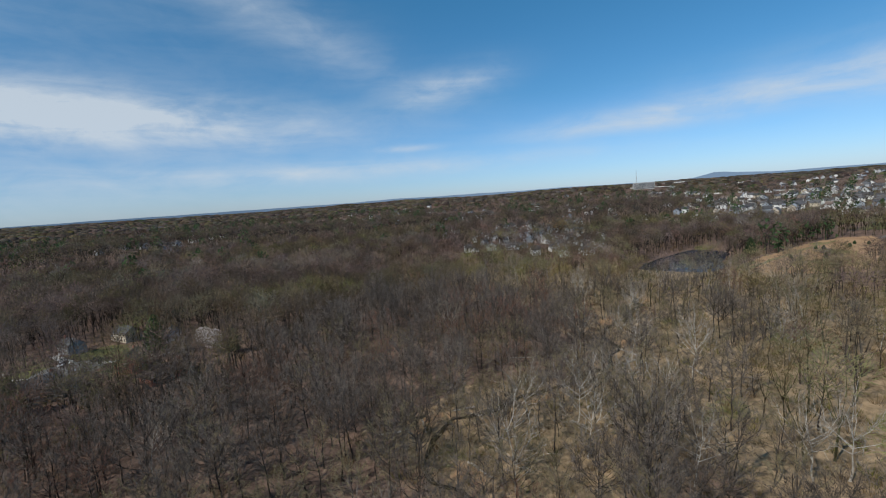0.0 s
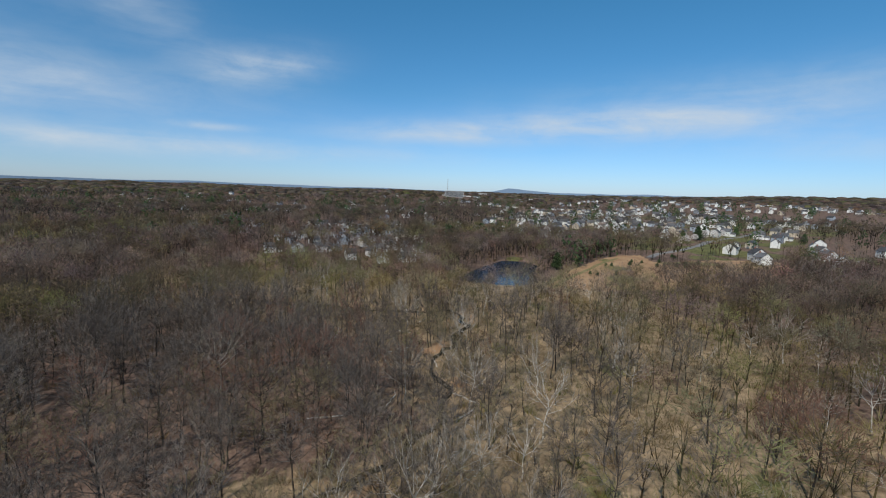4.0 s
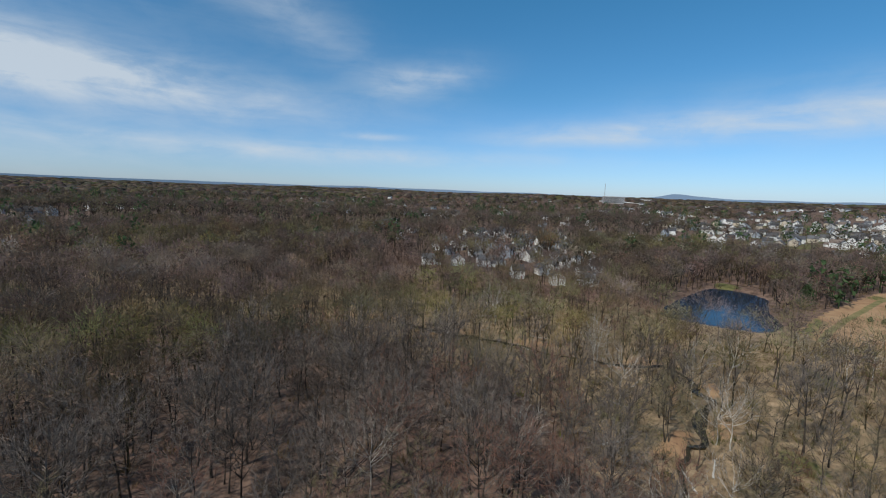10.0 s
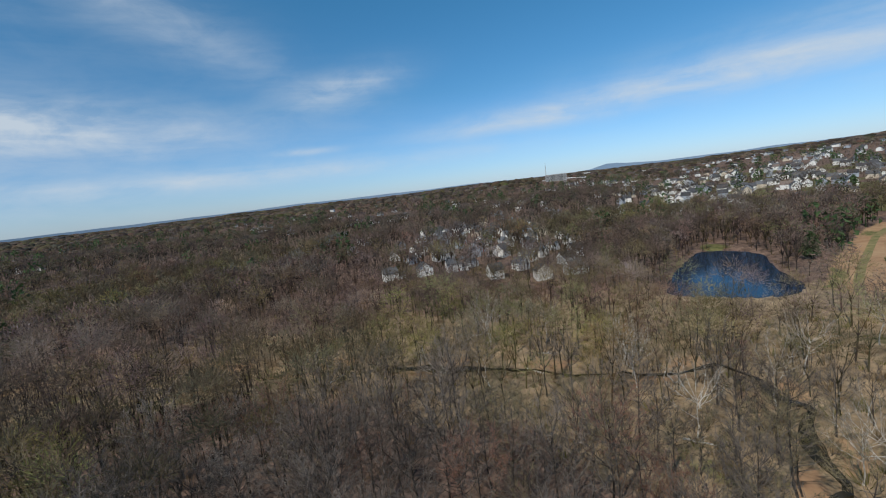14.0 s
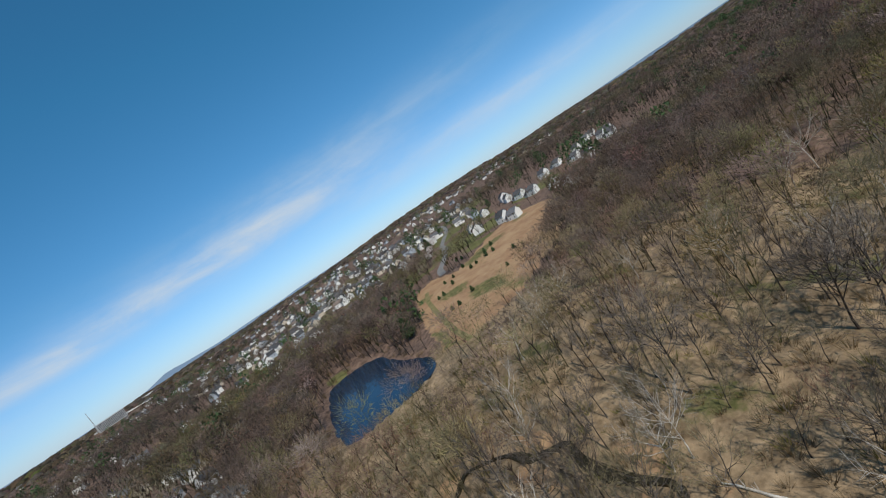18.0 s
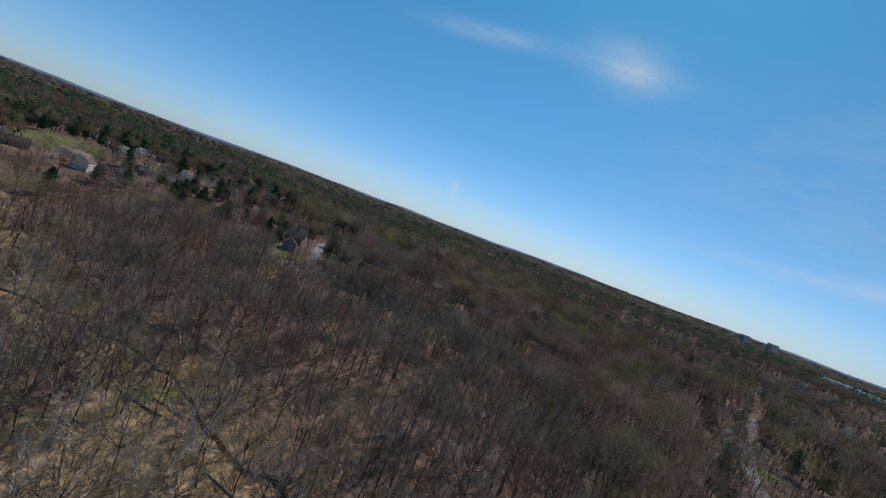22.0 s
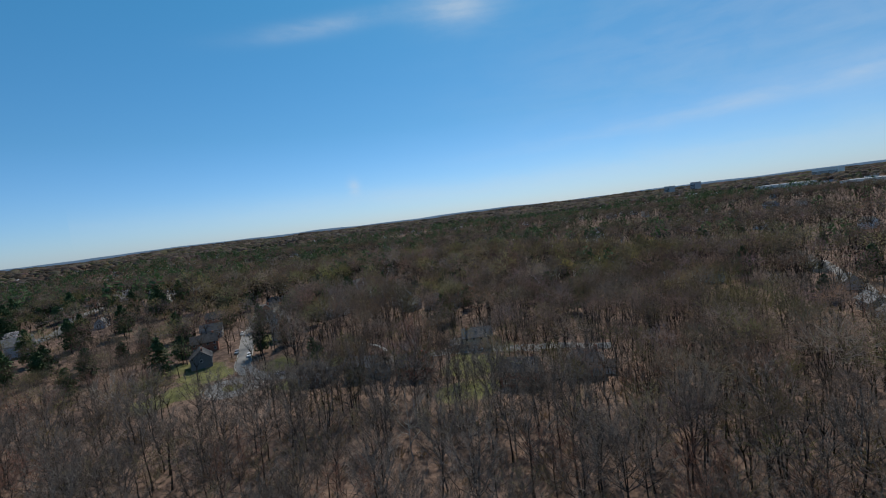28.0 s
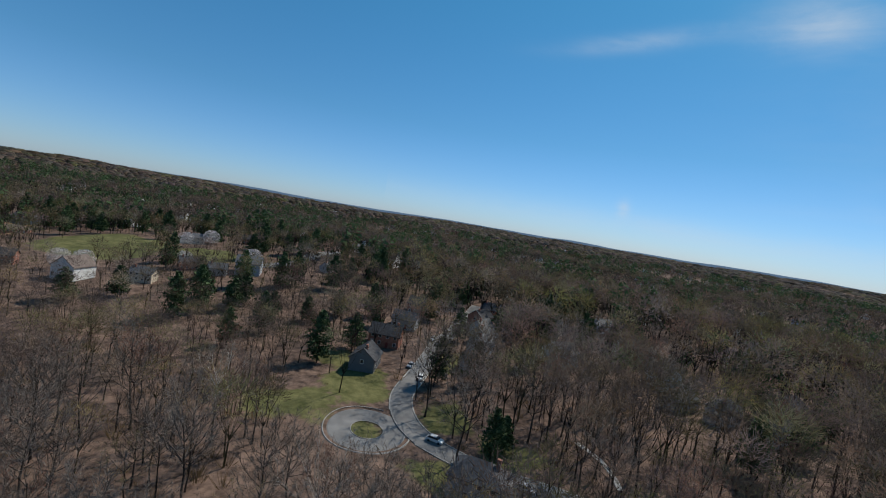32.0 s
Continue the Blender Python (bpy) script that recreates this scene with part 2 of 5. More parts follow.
def land(x, y):
    x, y = np.asarray(x, float), np.asarray(y, float)
    num, den = np.zeros(x.shape), np.zeros(x.shape)
    for cx, cy, cz in CTRL:
        w = 1 / ((x - cx) ** 2 + (y - cy) ** 2 + 500) ** 1.6
        num, den = num + w * cz, den + w
    w = 6 / (np.hypot(x - 60, y - 120) ** 2 * 0 + 420.0 ** 2) ** 1.6
    num, den = num + w * 15, den + w
    h = num / den
    r = np.hypot(x - 20, y - 150)
    far = np.clip((r - 500) / 3600, 0, 1)
    h = h + far * (27 + 11 * ripple(x, y, 1500, 5)) + np.clip((r - 300) / 500, 0, 1) * 4 * ripple(x, y, 420, 6)
    # wooded ridges on the skyline, a built-up rise to the north-east, a long ridge to the south
    h = h + 22 * np.exp(-(((x - 1450) / 520) ** 2 + ((y - 950) / 520) ** 2))
    h = h + 19 * np.exp(-(((x - 700) / 520) ** 2 + ((y - 1750) / 300) ** 2))
    h = h + 46 * np.exp(-(((x - 2800) / 700) ** 2 + ((y - 1250) / 650) ** 2)) + 22 * np.exp(-(((x - 1500) / 900) ** 2 + ((y + 2600) / 700) ** 2))
    d = seg_dist(x, y, CREEK)
    h = h + 0.35 * ripple(x, y, 23, 8) * np.clip(d / 12, 0, 1) * (r < 900)
    h = h - 1.5 * np.exp(-(d / (3.4 + 5.5 * np.exp(-(np.hypot(x - 38, y - 287) / 18) ** 2))) ** 2)
    p = np.where(inside(x, y, POND), 1.0, np.exp(-(seg_dist(x, y, POND + POND[:1]) / 7) ** 2))
    h = h * (1 - p) + p * 1.9
    return np.where(inside(x, y, POND), 0.2, h)


def land1(x, y):
    return float(land(np.array([x]), np.array([y]))[0])


# ---------- ground ----------
ROAD_S = [(-102, -235), (-86, -196), (-68, -154), (-57, -122), (-50, -104), (-51, -90), (-57, -78), (-74, -68), (-88, -60), (-112, -44), (-134, -18), (-152, 12)]
ROAD_W = [(-135, 160), (-150, 140), (-168, 118), (-200, 96), (-250, 72), (-330, 40)]
ROAD_T = [(26, -246), (13, -264), (4, -286), (-8, -310), (-25, -350)]
ROAD_E = [(346, 336), (366, 346), (390, 351), (424, 358), (457, 369), (492, 386), (585, 408), (700, 450), (820, 520)]
ROAD_N = [(84, 424), (77, 445), (84, 475), (98, 505), (120, 550)]
LAWNS = [((112, -246), 30), ((-21, -95), 11), ((-38, -110), 11), ((-61, -95), 8), ((-78, -78), 8), ((60, -250), 18), ((-162, 142), 11), ((-148, 160), 7), ((-139, 181), 10), ((-144, 135), 7), ((426, 346), 20), ((470, 362), 16), ((555, 392), 24), ((388, 312), 15), ((-205, 98), 8), ((-30, -128), 9),
         ((430, 330), 26), ((235, 384), 9), ((450, 300), 22), ((-110, -20), 12), ((-95, -5), 10), ((-57, -66), 7), ((-42, -83), 4), ((-175, 120), 8), ((500, 260), 30), ((-75, -135), 9)]


def axis(lo, hi, step, end):
    a = list(np.arange(lo, hi + step, step))
    s, v = step, a[-1]
    while v < end:
        s = min(s * 1.13, 130)
        v = min(v + s, end)
        a.append(v)
    s, v = step, a[0]
    while v > -end:
        s = min(s * 1.13, 130)
        v = max(v - s, -end)
        a.insert(0, v)
    return np.array(a)


def ground_cover(x, y):
    """Shares of straw grass, green grass and field soil; the rest is leaf litter."""
    d = seg_dist(x, y, CREEK)
    valley = 1 / (1 + np.exp(np.minimum(50, (d - 42 - 14 * ripple(x, y, 70, 21)) / 9)))
    east = 1 / (1 + np.exp(np.minimum(50, (np.hypot((x - 125) / 1.0, (y - 215) / 1.3) - 85) / 10)))
    south = 1 / (1 + np.exp(np.minimum(50, (np.hypot(x - 112, y - 82) - 58 - 8 * ripple(x, y, 50, 22)) / 8)))
    straw = np.clip(np.maximum(np.maximum(valley, east), south), 0, 1)
    up = seg_dist(x, y, UPLAND[1:-1]) * np.where(inside(x, y, UPLAND), 1, -1) + 7 * ripple(x, y, 40, 28)
    straw = straw * (1 - 1 / (1 + np.exp(np.clip(-up / 4, -50, 50))))
    straw = straw / (1 + np.exp(np.clip(-(y + 45) / 8, -50, 50)))
    fld = inside(x, y, FIELD).astype(float)
    shore = np.exp(-(seg_dist(x, y, POND + POND[:1]) / 3.5) ** 2)
    bars = np.clip(ripple(x, y, 15, 26) * 1.6, 0, 1) * np.exp(-((d - 5) / 3.0) ** 2)
    fld = np.maximum(fld, bars)
    green = np.zeros(np.shape(x))
    for (cx, cy), r in LAWNS:
        green = np.maximum(green, 1 / (1 + np.exp(np.minimum(50, (np.hypot(x - cx, y - cy) - r - 3 * ripple(x, y, 18, 23)) / 1.5))))
    green = np.maximum(green, straw * np.clip(ripple(x, y, 26, 25) * 0.9 - 0.4, 0, 0.6) * (1 - shore))
    green = np.maximum(green, inside(x, y, FIELD) * np.clip(ripple(x, y, 45, 27) * 0.9 - 0.1, 0, 0.62))
    # lawns between the houses past the field
    az, dist = np.arctan2(x - 15, y - 174), np.hypot(x - 15, y - 174)
    town_ground = ((az > radians(38)) & (az < radians(74)) & (dist > 420) & (dist < 1050)) * np.clip(0.5 + 0.5 * ripple(x, y, 40, 29), 0, 0.8)
    green = np.maximum(green, town_ground)
    return straw, green, fld


def make_ground():
    xs, ys = axis(-270, 470, 3.2, 4900), axis(-330, 570, 3.2, 4900)
    gx, gy = np.meshgrid(xs, ys)
    gz = land(gx, gy)
    v = np.stack([gx, gy, gz], -1).reshape(-1, 3)
    nx, ny = len(xs), len(ys)
    i = (np.arange(ny - 1)[:, None] * nx + np.arange(nx - 1)[None, :]).ravel()
    f = np.stack([i, i + 1, i + 1 + nx, i + nx], 1)
    me = bpy.data.meshes.new("ground")
    me.from_pydata(v.tolist(), [], f.tolist())
    s, g, fl = ground_cover(gx.ravel(), gy.ravel())
    at = me.color_attributes.new("cover", "FLOAT_COLOR", "POINT")
    at.data.foreach_set("color", np.stack([s, g, fl, np.ones_like(s)], 1).ravel())
    me.polygons.foreach_set("use_smooth", np.ones(len(f), bool))
    ob = tagged(new("ground", me), "rolling ground of brown leaf litter, straw grass and lawns", "ground", kind="structure")
    mt = bpy.data.materials.new("forest_floor")
    mt.use_nodes = True
    n, l = mt.node_tree.nodes, mt.node_tree.links
    b = n["Principled BSDF"]
    b.inputs["Roughness"].default_value = 0.95
    b.inputs["Specular IOR Level"].default_value = 0.1
    co = n.new("ShaderNodeTexCoord")

    def pair(c1, c2, scale, detail=8):
        no = n.new("ShaderNodeTexNoise")
        no.inputs["Scale"].default_value, no.inputs["Detail"].default_value, no.inputs["Roughness"].default_value = scale, detail, 0.7
        l.new(co.outputs["Object"], no.inputs["Vector"])
        r = n.new("ShaderNodeValToRGB")
        r.color_ramp.elements[0].position, r.color_ramp.elements[1].position = 0.36, 0.64
        r.color_ramp.elements[0].color, r.color_ramp.elements[1].color = (*c1, 1), (*c2, 1)
        l.new(no.outputs["Fac"], r.inputs[0])
        return r.outputs[0], no.outputs["Fac"]
    at = n.new("ShaderNodeAttribute")
    at.attribute_name = "cover"
    sep = n.new("ShaderNodeSeparateColor")
    l.new(at.outputs["Color"], sep.inputs[0])
    litter, fac = pair((0.062, 0.041, 0.032), (0.23, 0.153, 0.115), 0.3)
    straw, _ = pair((0.14, 0.098, 0.058), (0.37, 0.268, 0.165), 0.24)
    green, _ = pair((0.07, 0.074, 0.026), (0.17, 0.158, 0.066), 0.2)
    soil, _ = pair((0.27, 0.155, 0.088), (0.38, 0.25, 0.142), 0.09)
    patch = n.new("ShaderNodeTexNoise")
    patch.inputs["Scale"].default_value, patch.inputs["Detail"].default_value = 0.5, 9
    l.new(co.outputs["Object"], patch.inputs["Vector"])
    out = litter
    for k, c in ((0, straw), (2, soil), (1, green)):
        mr = n.new("ShaderNodeMath")
        mr.operation = "ADD"
        l.new(sep.outputs[k], mr.inputs[0])
        l.new(patch.outputs["Fac"], mr.inputs[1])
        st = n.new("ShaderNodeMapRange")
        st.inputs["From Min"].default_value, st.inputs["From Max"].default_value = 0.82, 1.12
        l.new(mr.outputs[0], st.inputs["Value"])
        mx = n.new("ShaderNodeMix")
        mx.data_type = "RGBA"
        l.new(st.outputs[0], mx.inputs["Factor"])
        l.new(out, mx.inputs["A"])
        l.new(c, mx.inputs["B"])
        out = mx.outputs["Result"]
    l.new(out, b.inputs["Base Color"])
    bp = n.new("ShaderNodeBump")
    bp.inputs["Strength"].default_value, bp.inputs["Distance"].default_value = 0.6, 0.5
    l.new(patch.outputs["Fac"], bp.inputs["Height"])
    l.new(bp.outputs[0], b.inputs["Normal"])
    me.materials.append(mt)
    return ob


ground = make_ground()


def far_ridge():
    """The blue hills that close the skyline all round, with one lone mountain; their haze is painted colour and glow.
    """
    n = 360
    a = np.arange(n) * 2 * math.pi / n
    x, y = 10 + 4740 * np.sin(a), 110 + 4740 * np.cos(a)
    top = 75 + 9 * ripple(x, y, 1900, 91) + 3 * ripple(x, y, 420, 92)
    deg = np.degrees(a)
    top = top + 34 * np.exp(-((deg - 33.2) / 1.5) ** 2) + 16 * np.exp(-((deg - 36) / 2.5) ** 2)
    v = [(*p, -40.0) for p in zip(x, y)] + list(zip(x, y, top))
    f = [(i, (i + 1) % n, n + (i + 1) % n, n + i) for i in range(n)]
    # air haze put into the blue base colour, plus a faint added glow
    haze = mat("far_hills_painted_haze", (0.10, 0.14, 0.20), (0.13, 0.17, 0.23), 0.004, 1.0)
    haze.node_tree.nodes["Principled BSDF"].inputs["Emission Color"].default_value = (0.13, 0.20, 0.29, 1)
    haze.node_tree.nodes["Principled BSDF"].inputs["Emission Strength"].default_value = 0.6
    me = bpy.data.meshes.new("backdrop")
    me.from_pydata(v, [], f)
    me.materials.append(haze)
    tagged(new("backdrop", me), "blue-grey hills along the skyline, haze painted as colour and faint glow", "hills", kind="structure")


far_ridge()


def mesh_of(name, verts, faces, mats, idx=None, smooth=False):
    me = bpy.data.meshes.new(name)
    me.from_pydata([tuple(v) for v in verts], [], faces)
    for k in mats:
        me.materials.append(k)
    if idx is not None:
        me.polygons.foreach_set("material_index", np.asarray(idx, np.int32))
    if smooth:
        me.polygons.foreach_set("use_smooth", np.ones(len(me.polygons), bool))
    return me


def dense(pts, step):
    out = []
    for (ax, ay), (bx, by) in zip(pts[:-1], pts[1:]):
        k = max(1, int(math.hypot(bx - ax, by - ay) / step))
        out += [(ax + (bx - ax) * i / k, ay + (by - ay) * i / k) for i in range(k)]
    out.append(pts[-1])
    p = np.array(out, float)
    for _ in range(4):
        p[1:-1] = (p[:-2] + 2 * p[1:-1] + p[2:]) / 4
    return p


# where the creek widens into pools
POOLS = [(92, 211), (76, 194), (105, 236), (12, 127)]


def ribbon(name, pts, width, lift, material, label, category, wobble=0.0, skirt=0.25, level=None):
    p = dense(pts, 2.5)
    if wobble:
        p = p + 2.2 * np.stack([ripple(p[:, 0], p[:, 1], 16, 33), ripple(p[:, 0], p[:, 1], 18, 34)], 1)
    t = np.gradient(p, axis=0)
    t /= np.linalg.norm(t, axis=1)[:, None]
    nrm = np.stack([-t[:, 1], t[:, 0]], 1)
    w = width / 2 * (1 + wobble * ripple(p[:, 0], p[:, 1], 17, 31))
    if wobble:
        w = w * np.where(p[:, 1] > 245, 0.5, np.where(p[:, 1] < 125, 0.6, 1)) * (1 + 7 * np.exp(-(np.hypot(p[:, 0] - 38, p[:, 1] - 287) / 15) ** 2))
        for px, py in POOLS:
            w = w * (1 + 1.7 * np.exp(-(np.hypot(p[:, 0] - px, p[:, 1] - py) / 5) ** 2))
    cols = (-1, -0.5, 0, 0.5, 1)
    vs = []
    base = land(p[:, 0], p[:, 1])
    for c in (-1,) + cols + (1,):
        q = p + nrm * (c * w)[:, None]
        z = (level(p) if level else np.maximum(land(q[:, 0], q[:, 1]), base)) + lift
        vs.append(np.column_stack([q, z]))
    vs[0][:, 2] -= skirt + lift
    vs[-1][:, 2] -= skirt + lift
    v = np.stack(vs, 1)
    k = v.shape[1]
    f = [(i * k + j, (i + 1) * k + j, (i + 1) * k + j + 1, i * k + j + 1) for i in range(len(p) - 1) for j in range(k - 1)]
    return tagged(new(name, mesh_of(name, v.reshape(-1, 3), f, [material])), label, category, kind="structure")


ASPHALT = mat("asphalt", (0.15, 0.145, 0.14), (0.23, 0.222, 0.212), 0.25, 0.9, 0.2, fine=6)
KERB = mat("kerb_concrete", (0.26, 0.25, 0.23), (0.38, 0.36, 0.33), 0.6, 0.9, 0.1)
CONCRETE = mat("concrete", (0.42, 0.40, 0.36), (0.55, 0.52, 0.47), 0.6, 0.85, 0.1)
def water_nodes(name, colour, bump, rough):
    WATER = bpy.data.materials.new(name)
    WATER.use_nodes = True
    n, l = WATER.node_tree.nodes, WATER.node_tree.links
    b = n["Principled BSDF"]
    b.inputs["Base Color"].default_value = colour
    b.inputs["Roughness"].default_value = rough
    b.inputs["IOR"].default_value = 1.33
    no = n.new("ShaderNodeTexNoise")
    no.inputs["Scale"].default_value, no.inputs["Detail"].default_value = 1.1, 4
    co = n.new("ShaderNodeTexCoord")
    l.new(co.outputs["Object"], no.inputs["Vector"])
    bp = n.new("ShaderNodeBump")
    bp.inputs["Strength"].default_value, bp.inputs["Distance"].default_value = bump, 0.12
    l.new(no.outputs["Fac"], bp.inputs["Height"])
    l.new(bp.outputs[0], b.inputs["Normal"])
    return WATER


WATER = water_nodes("pond_water", (0.011, 0.024, 0.046, 1), 0.16, 0.05)
CREEK_WATER = water_nodes("creek_water", (0.036, 0.03, 0.017, 1), 0.2, 0.15)
CREEK_WATER.node_tree.nodes["Principled BSDF"].inputs["Specular IOR Level"].default_value = 0.25


def pond():
    p = dense(POND + POND[:1], 3)[:-1]
    n = len(p)
    c = p.mean(0)
    # the sheet runs a little under the bank
    q = c + (p - c) * 1.03
    v = [(x, y, 1.55) for x, y in q] + [(c[0], c[1], 1.55)]
    tagged(new("water", mesh_of("pond", v, [(i, (i + 1) % n, n) for i in range(n)], [WATER])), "dark blue pond rippled by the wind", "pond", kind="structure")


pond()
ribbon("creek", CREEK[3:], 1.35, 0.0, CREEK_WATER, "shallow brown creek winding through the woods", "creek", wobble=0.75, skirt=0.5,
       level=lambda p: land(p[:, 0], p[:, 1]) + 0.55)
ribbon("road", ROAD_S, 6.4, 0.06, ASPHALT, "pale grey asphalt street between the houses", "road")
ribbon("road", ROAD_W, 6.0, 0.06, ASPHALT, "pale grey asphalt street in the woods", "road")
ribbon("road", ROAD_T, 9.0, 0.06, ASPHALT, "broad sunlit grey street end", "road")
ribbon("road", ROAD_E, 6.5, 0.06, ASPHALT, "grey road climbing past the field", "road")
ribbon("road", ROAD_N, 8.0, 0.06, ASPHALT, "grey street among the townhouses", "road")


def disc(name, cx, cy, r0, r1, lift, material, label, category, rings=5, gap=None):
    n = 48
    v, f = [], []
    for k in range(rings + 1):
        r = r0 + (r1 - r0) * k / rings
        for i in range(n):
            a = 2 * math.pi * i / n
            x, y = cx + r * math.cos(a), cy + r * math.sin(a)
            v.append((x, y, land1(x, y) + lift - (0.3 if k == rings else 0)))
    shut = [gap is None or seg_dist(np.array(v[i][0]), np.array(v[i][1]), gap) > 4.0 for i in range(n)]
    f = [(k * n + i, k * n + (i + 1) % n, (k + 1) * n + (i + 1) % n, (k + 1) * n + i) for k in range(rings) for i in range(n) if shut[i]]
    return tagged(new(name, mesh_of(name, v, f, [material])), label, category, kind="structure")


disc("cul_de_sac", -41.5, -84, 4.3, 11.0, 0.07, ASPHALT, "round grey turning place with a planted island", "road")
disc("kerb", -41.5, -84, 10.95, 11.4, 0.2, KERB, "pale concrete kerb round the turning place", "kerb", 2, ROAD_S)


def kerbs(road, half, centre, clear):
    """Kerbs along both sides of a street, left open round its turning place."""
    p = dense(road, 2.5)
    t = np.gradient(p, axis=0)
    t /= np.linalg.norm(t, axis=1)[:, None]
    for side in (-1, 1):
        q = p + side * half * np.stack([-t[:, 1], t[:, 0]], 1)
        away = np.hypot(q[:, 0] - centre[0], q[:, 1] - centre[1]) > clear
        runs, run = [], []
        for k in range(len(q)):
            if away[k]:
                run.append(tuple(q[k]))
            elif run:
                runs.append(run)
                run = []
        for r in runs + [run]:
            if len(r) > 3:
                ribbon("kerb", r, 0.36, 0.17, KERB, "pale concrete kerb along the street", "kerb")


kerbs(ROAD_S, 3.3, (-41.5, -84), 11.2)
disc("kerb", -41.5, -84, 4.05, 4.4, 0.2, KERB, "pale concrete kerb round the island", "kerb", 2)
TRACK = mat("mown_track", (0.13, 0.125, 0.05), (0.24, 0.19, 0.09), 0.3, 0.95)
ribbon("track", [(186, 268), (202, 280), (226, 295), (252, 310), (284, 328), (312, 340)], 3.2, 0.05, TRACK, "mown green track along the edge of the tan field", "track")
disc("cul_de_sac", -135, 160, 0.2, 12.5, 0.07, ASPHALT, "round grey turning place in the woods", "road")
ribbon("driveway", [(-128, 166), (-118, 172), (-106, 176)], 3.2, 0.1, CONCRETE, "pale concrete footway", "driveway")
ribbon("footway", [(-149, 131), (-163, 131), (-176, 132), (-185, 140)], 1.6, 0.1, CONCRETE, "pale concrete footway across the lawns", "path")
ribbon("footway", [(-172, 137), (-160, 142), (-152, 149), (-146, 152)], 1.5, 0.1, CONCRETE, "pale concrete footway across the lawns", "path")
ribbon("footway", [(-160, 161), (-154, 155), (-149, 150)], 1.8, 0.1, CONCRETE, "pale concrete footway across the lawns", "path")
ribbon("footway", [(-101, -66), (-103, -76), (-99, -86)], 1.4, 0.1, CONCRETE, "pale winding garden path", "path")
ribbon("driveway", [(-144, 152), (-160, 152), (-178, 150)], 3.0, 0.1, CONCRETE, "pale concrete driveway", "driveway")
ribbon("driveway", [(-140, 168), (-150, 174), (-158, 182)], 3.0, 0.1, CONCRETE, "pale concrete driveway", "driveway")


# ---------- trees ----------
class Bag:
    """Triangles with a material number each."""
    def __init__(self):
        self.v, self.f, self.m = [], [], []

    def tube(self, pts, radii, sides, mi):
        base = len(self.v)
        for k, (p, r) in enumerate(zip(pts, radii)):
            d = (pts[min(k + 1, len(pts) - 1)] - pts[max(k - 1, 0)]).normalized()
            a = d.orthogonal().normalized()
            b = d.cross(a)
            for i in range(sides):
                t = 2 * math.pi * i / sides
                self.v.append(p + (a * math.cos(t) + b * math.sin(t)) * r)
        for k in range(len(pts) - 1):
            for i in range(sides):
                a0, a1 = base + k * sides + i, base + k * sides + (i + 1) % sides
                self.f += [(a0, a1, a1 + sides), (a0, a1 + sides, a0 + sides)]
                self.m += [mi, mi]

    def sliver(self, p, q, w, mi, rnd):
        d = q - p
        s = d.cross(Vector((rnd.uniform(-1, 1), rnd.uniform(-1, 1), rnd.uniform(-1, 1)))).normalized() * (w / 2)
        b = len(self.v)
        self.v += [p - s, p + s, q]
        self.f.append((b, b + 1, b + 2))
        self.m.append(mi)

    def leaf(self, p, size, mi, rnd):
        a = Vector((rnd.gauss(0, 1), rnd.gauss(0, 1), rnd.gauss(0, 1))).normalized() * size
        c = a.cross(Vector((rnd.gauss(0, 1), rnd.gauss(0, 1), rnd.gauss(0, 1)))).normalized() * size
        b = len(self.v)
        self.v += [p - a, p + a, p + c]
        self.f.append((b, b + 1, b + 2))
        self.m.append(mi)


def turned(d, az, el):
    """A way near d, leaning out by el towards az round it."""
    a = d.orthogonal().normalized()
    b = d.cross(a)
    return (d * math.cos(el) + (a * math.cos(az) + b * math.sin(az)) * math.sin(el)).normalized()


def crown_point(rnd, low, reach):
    """A point of a rounded crown of unit size, from its top to a little under its middle."""
    c = rnd.uniform(low, 1.0)
    a, q = rnd.uniform(0, 2 * math.pi), math.sqrt(max(0.0, 1 - c * c))
    return Vector((math.cos(a) * q, math.sin(a) * q, c)) * reach


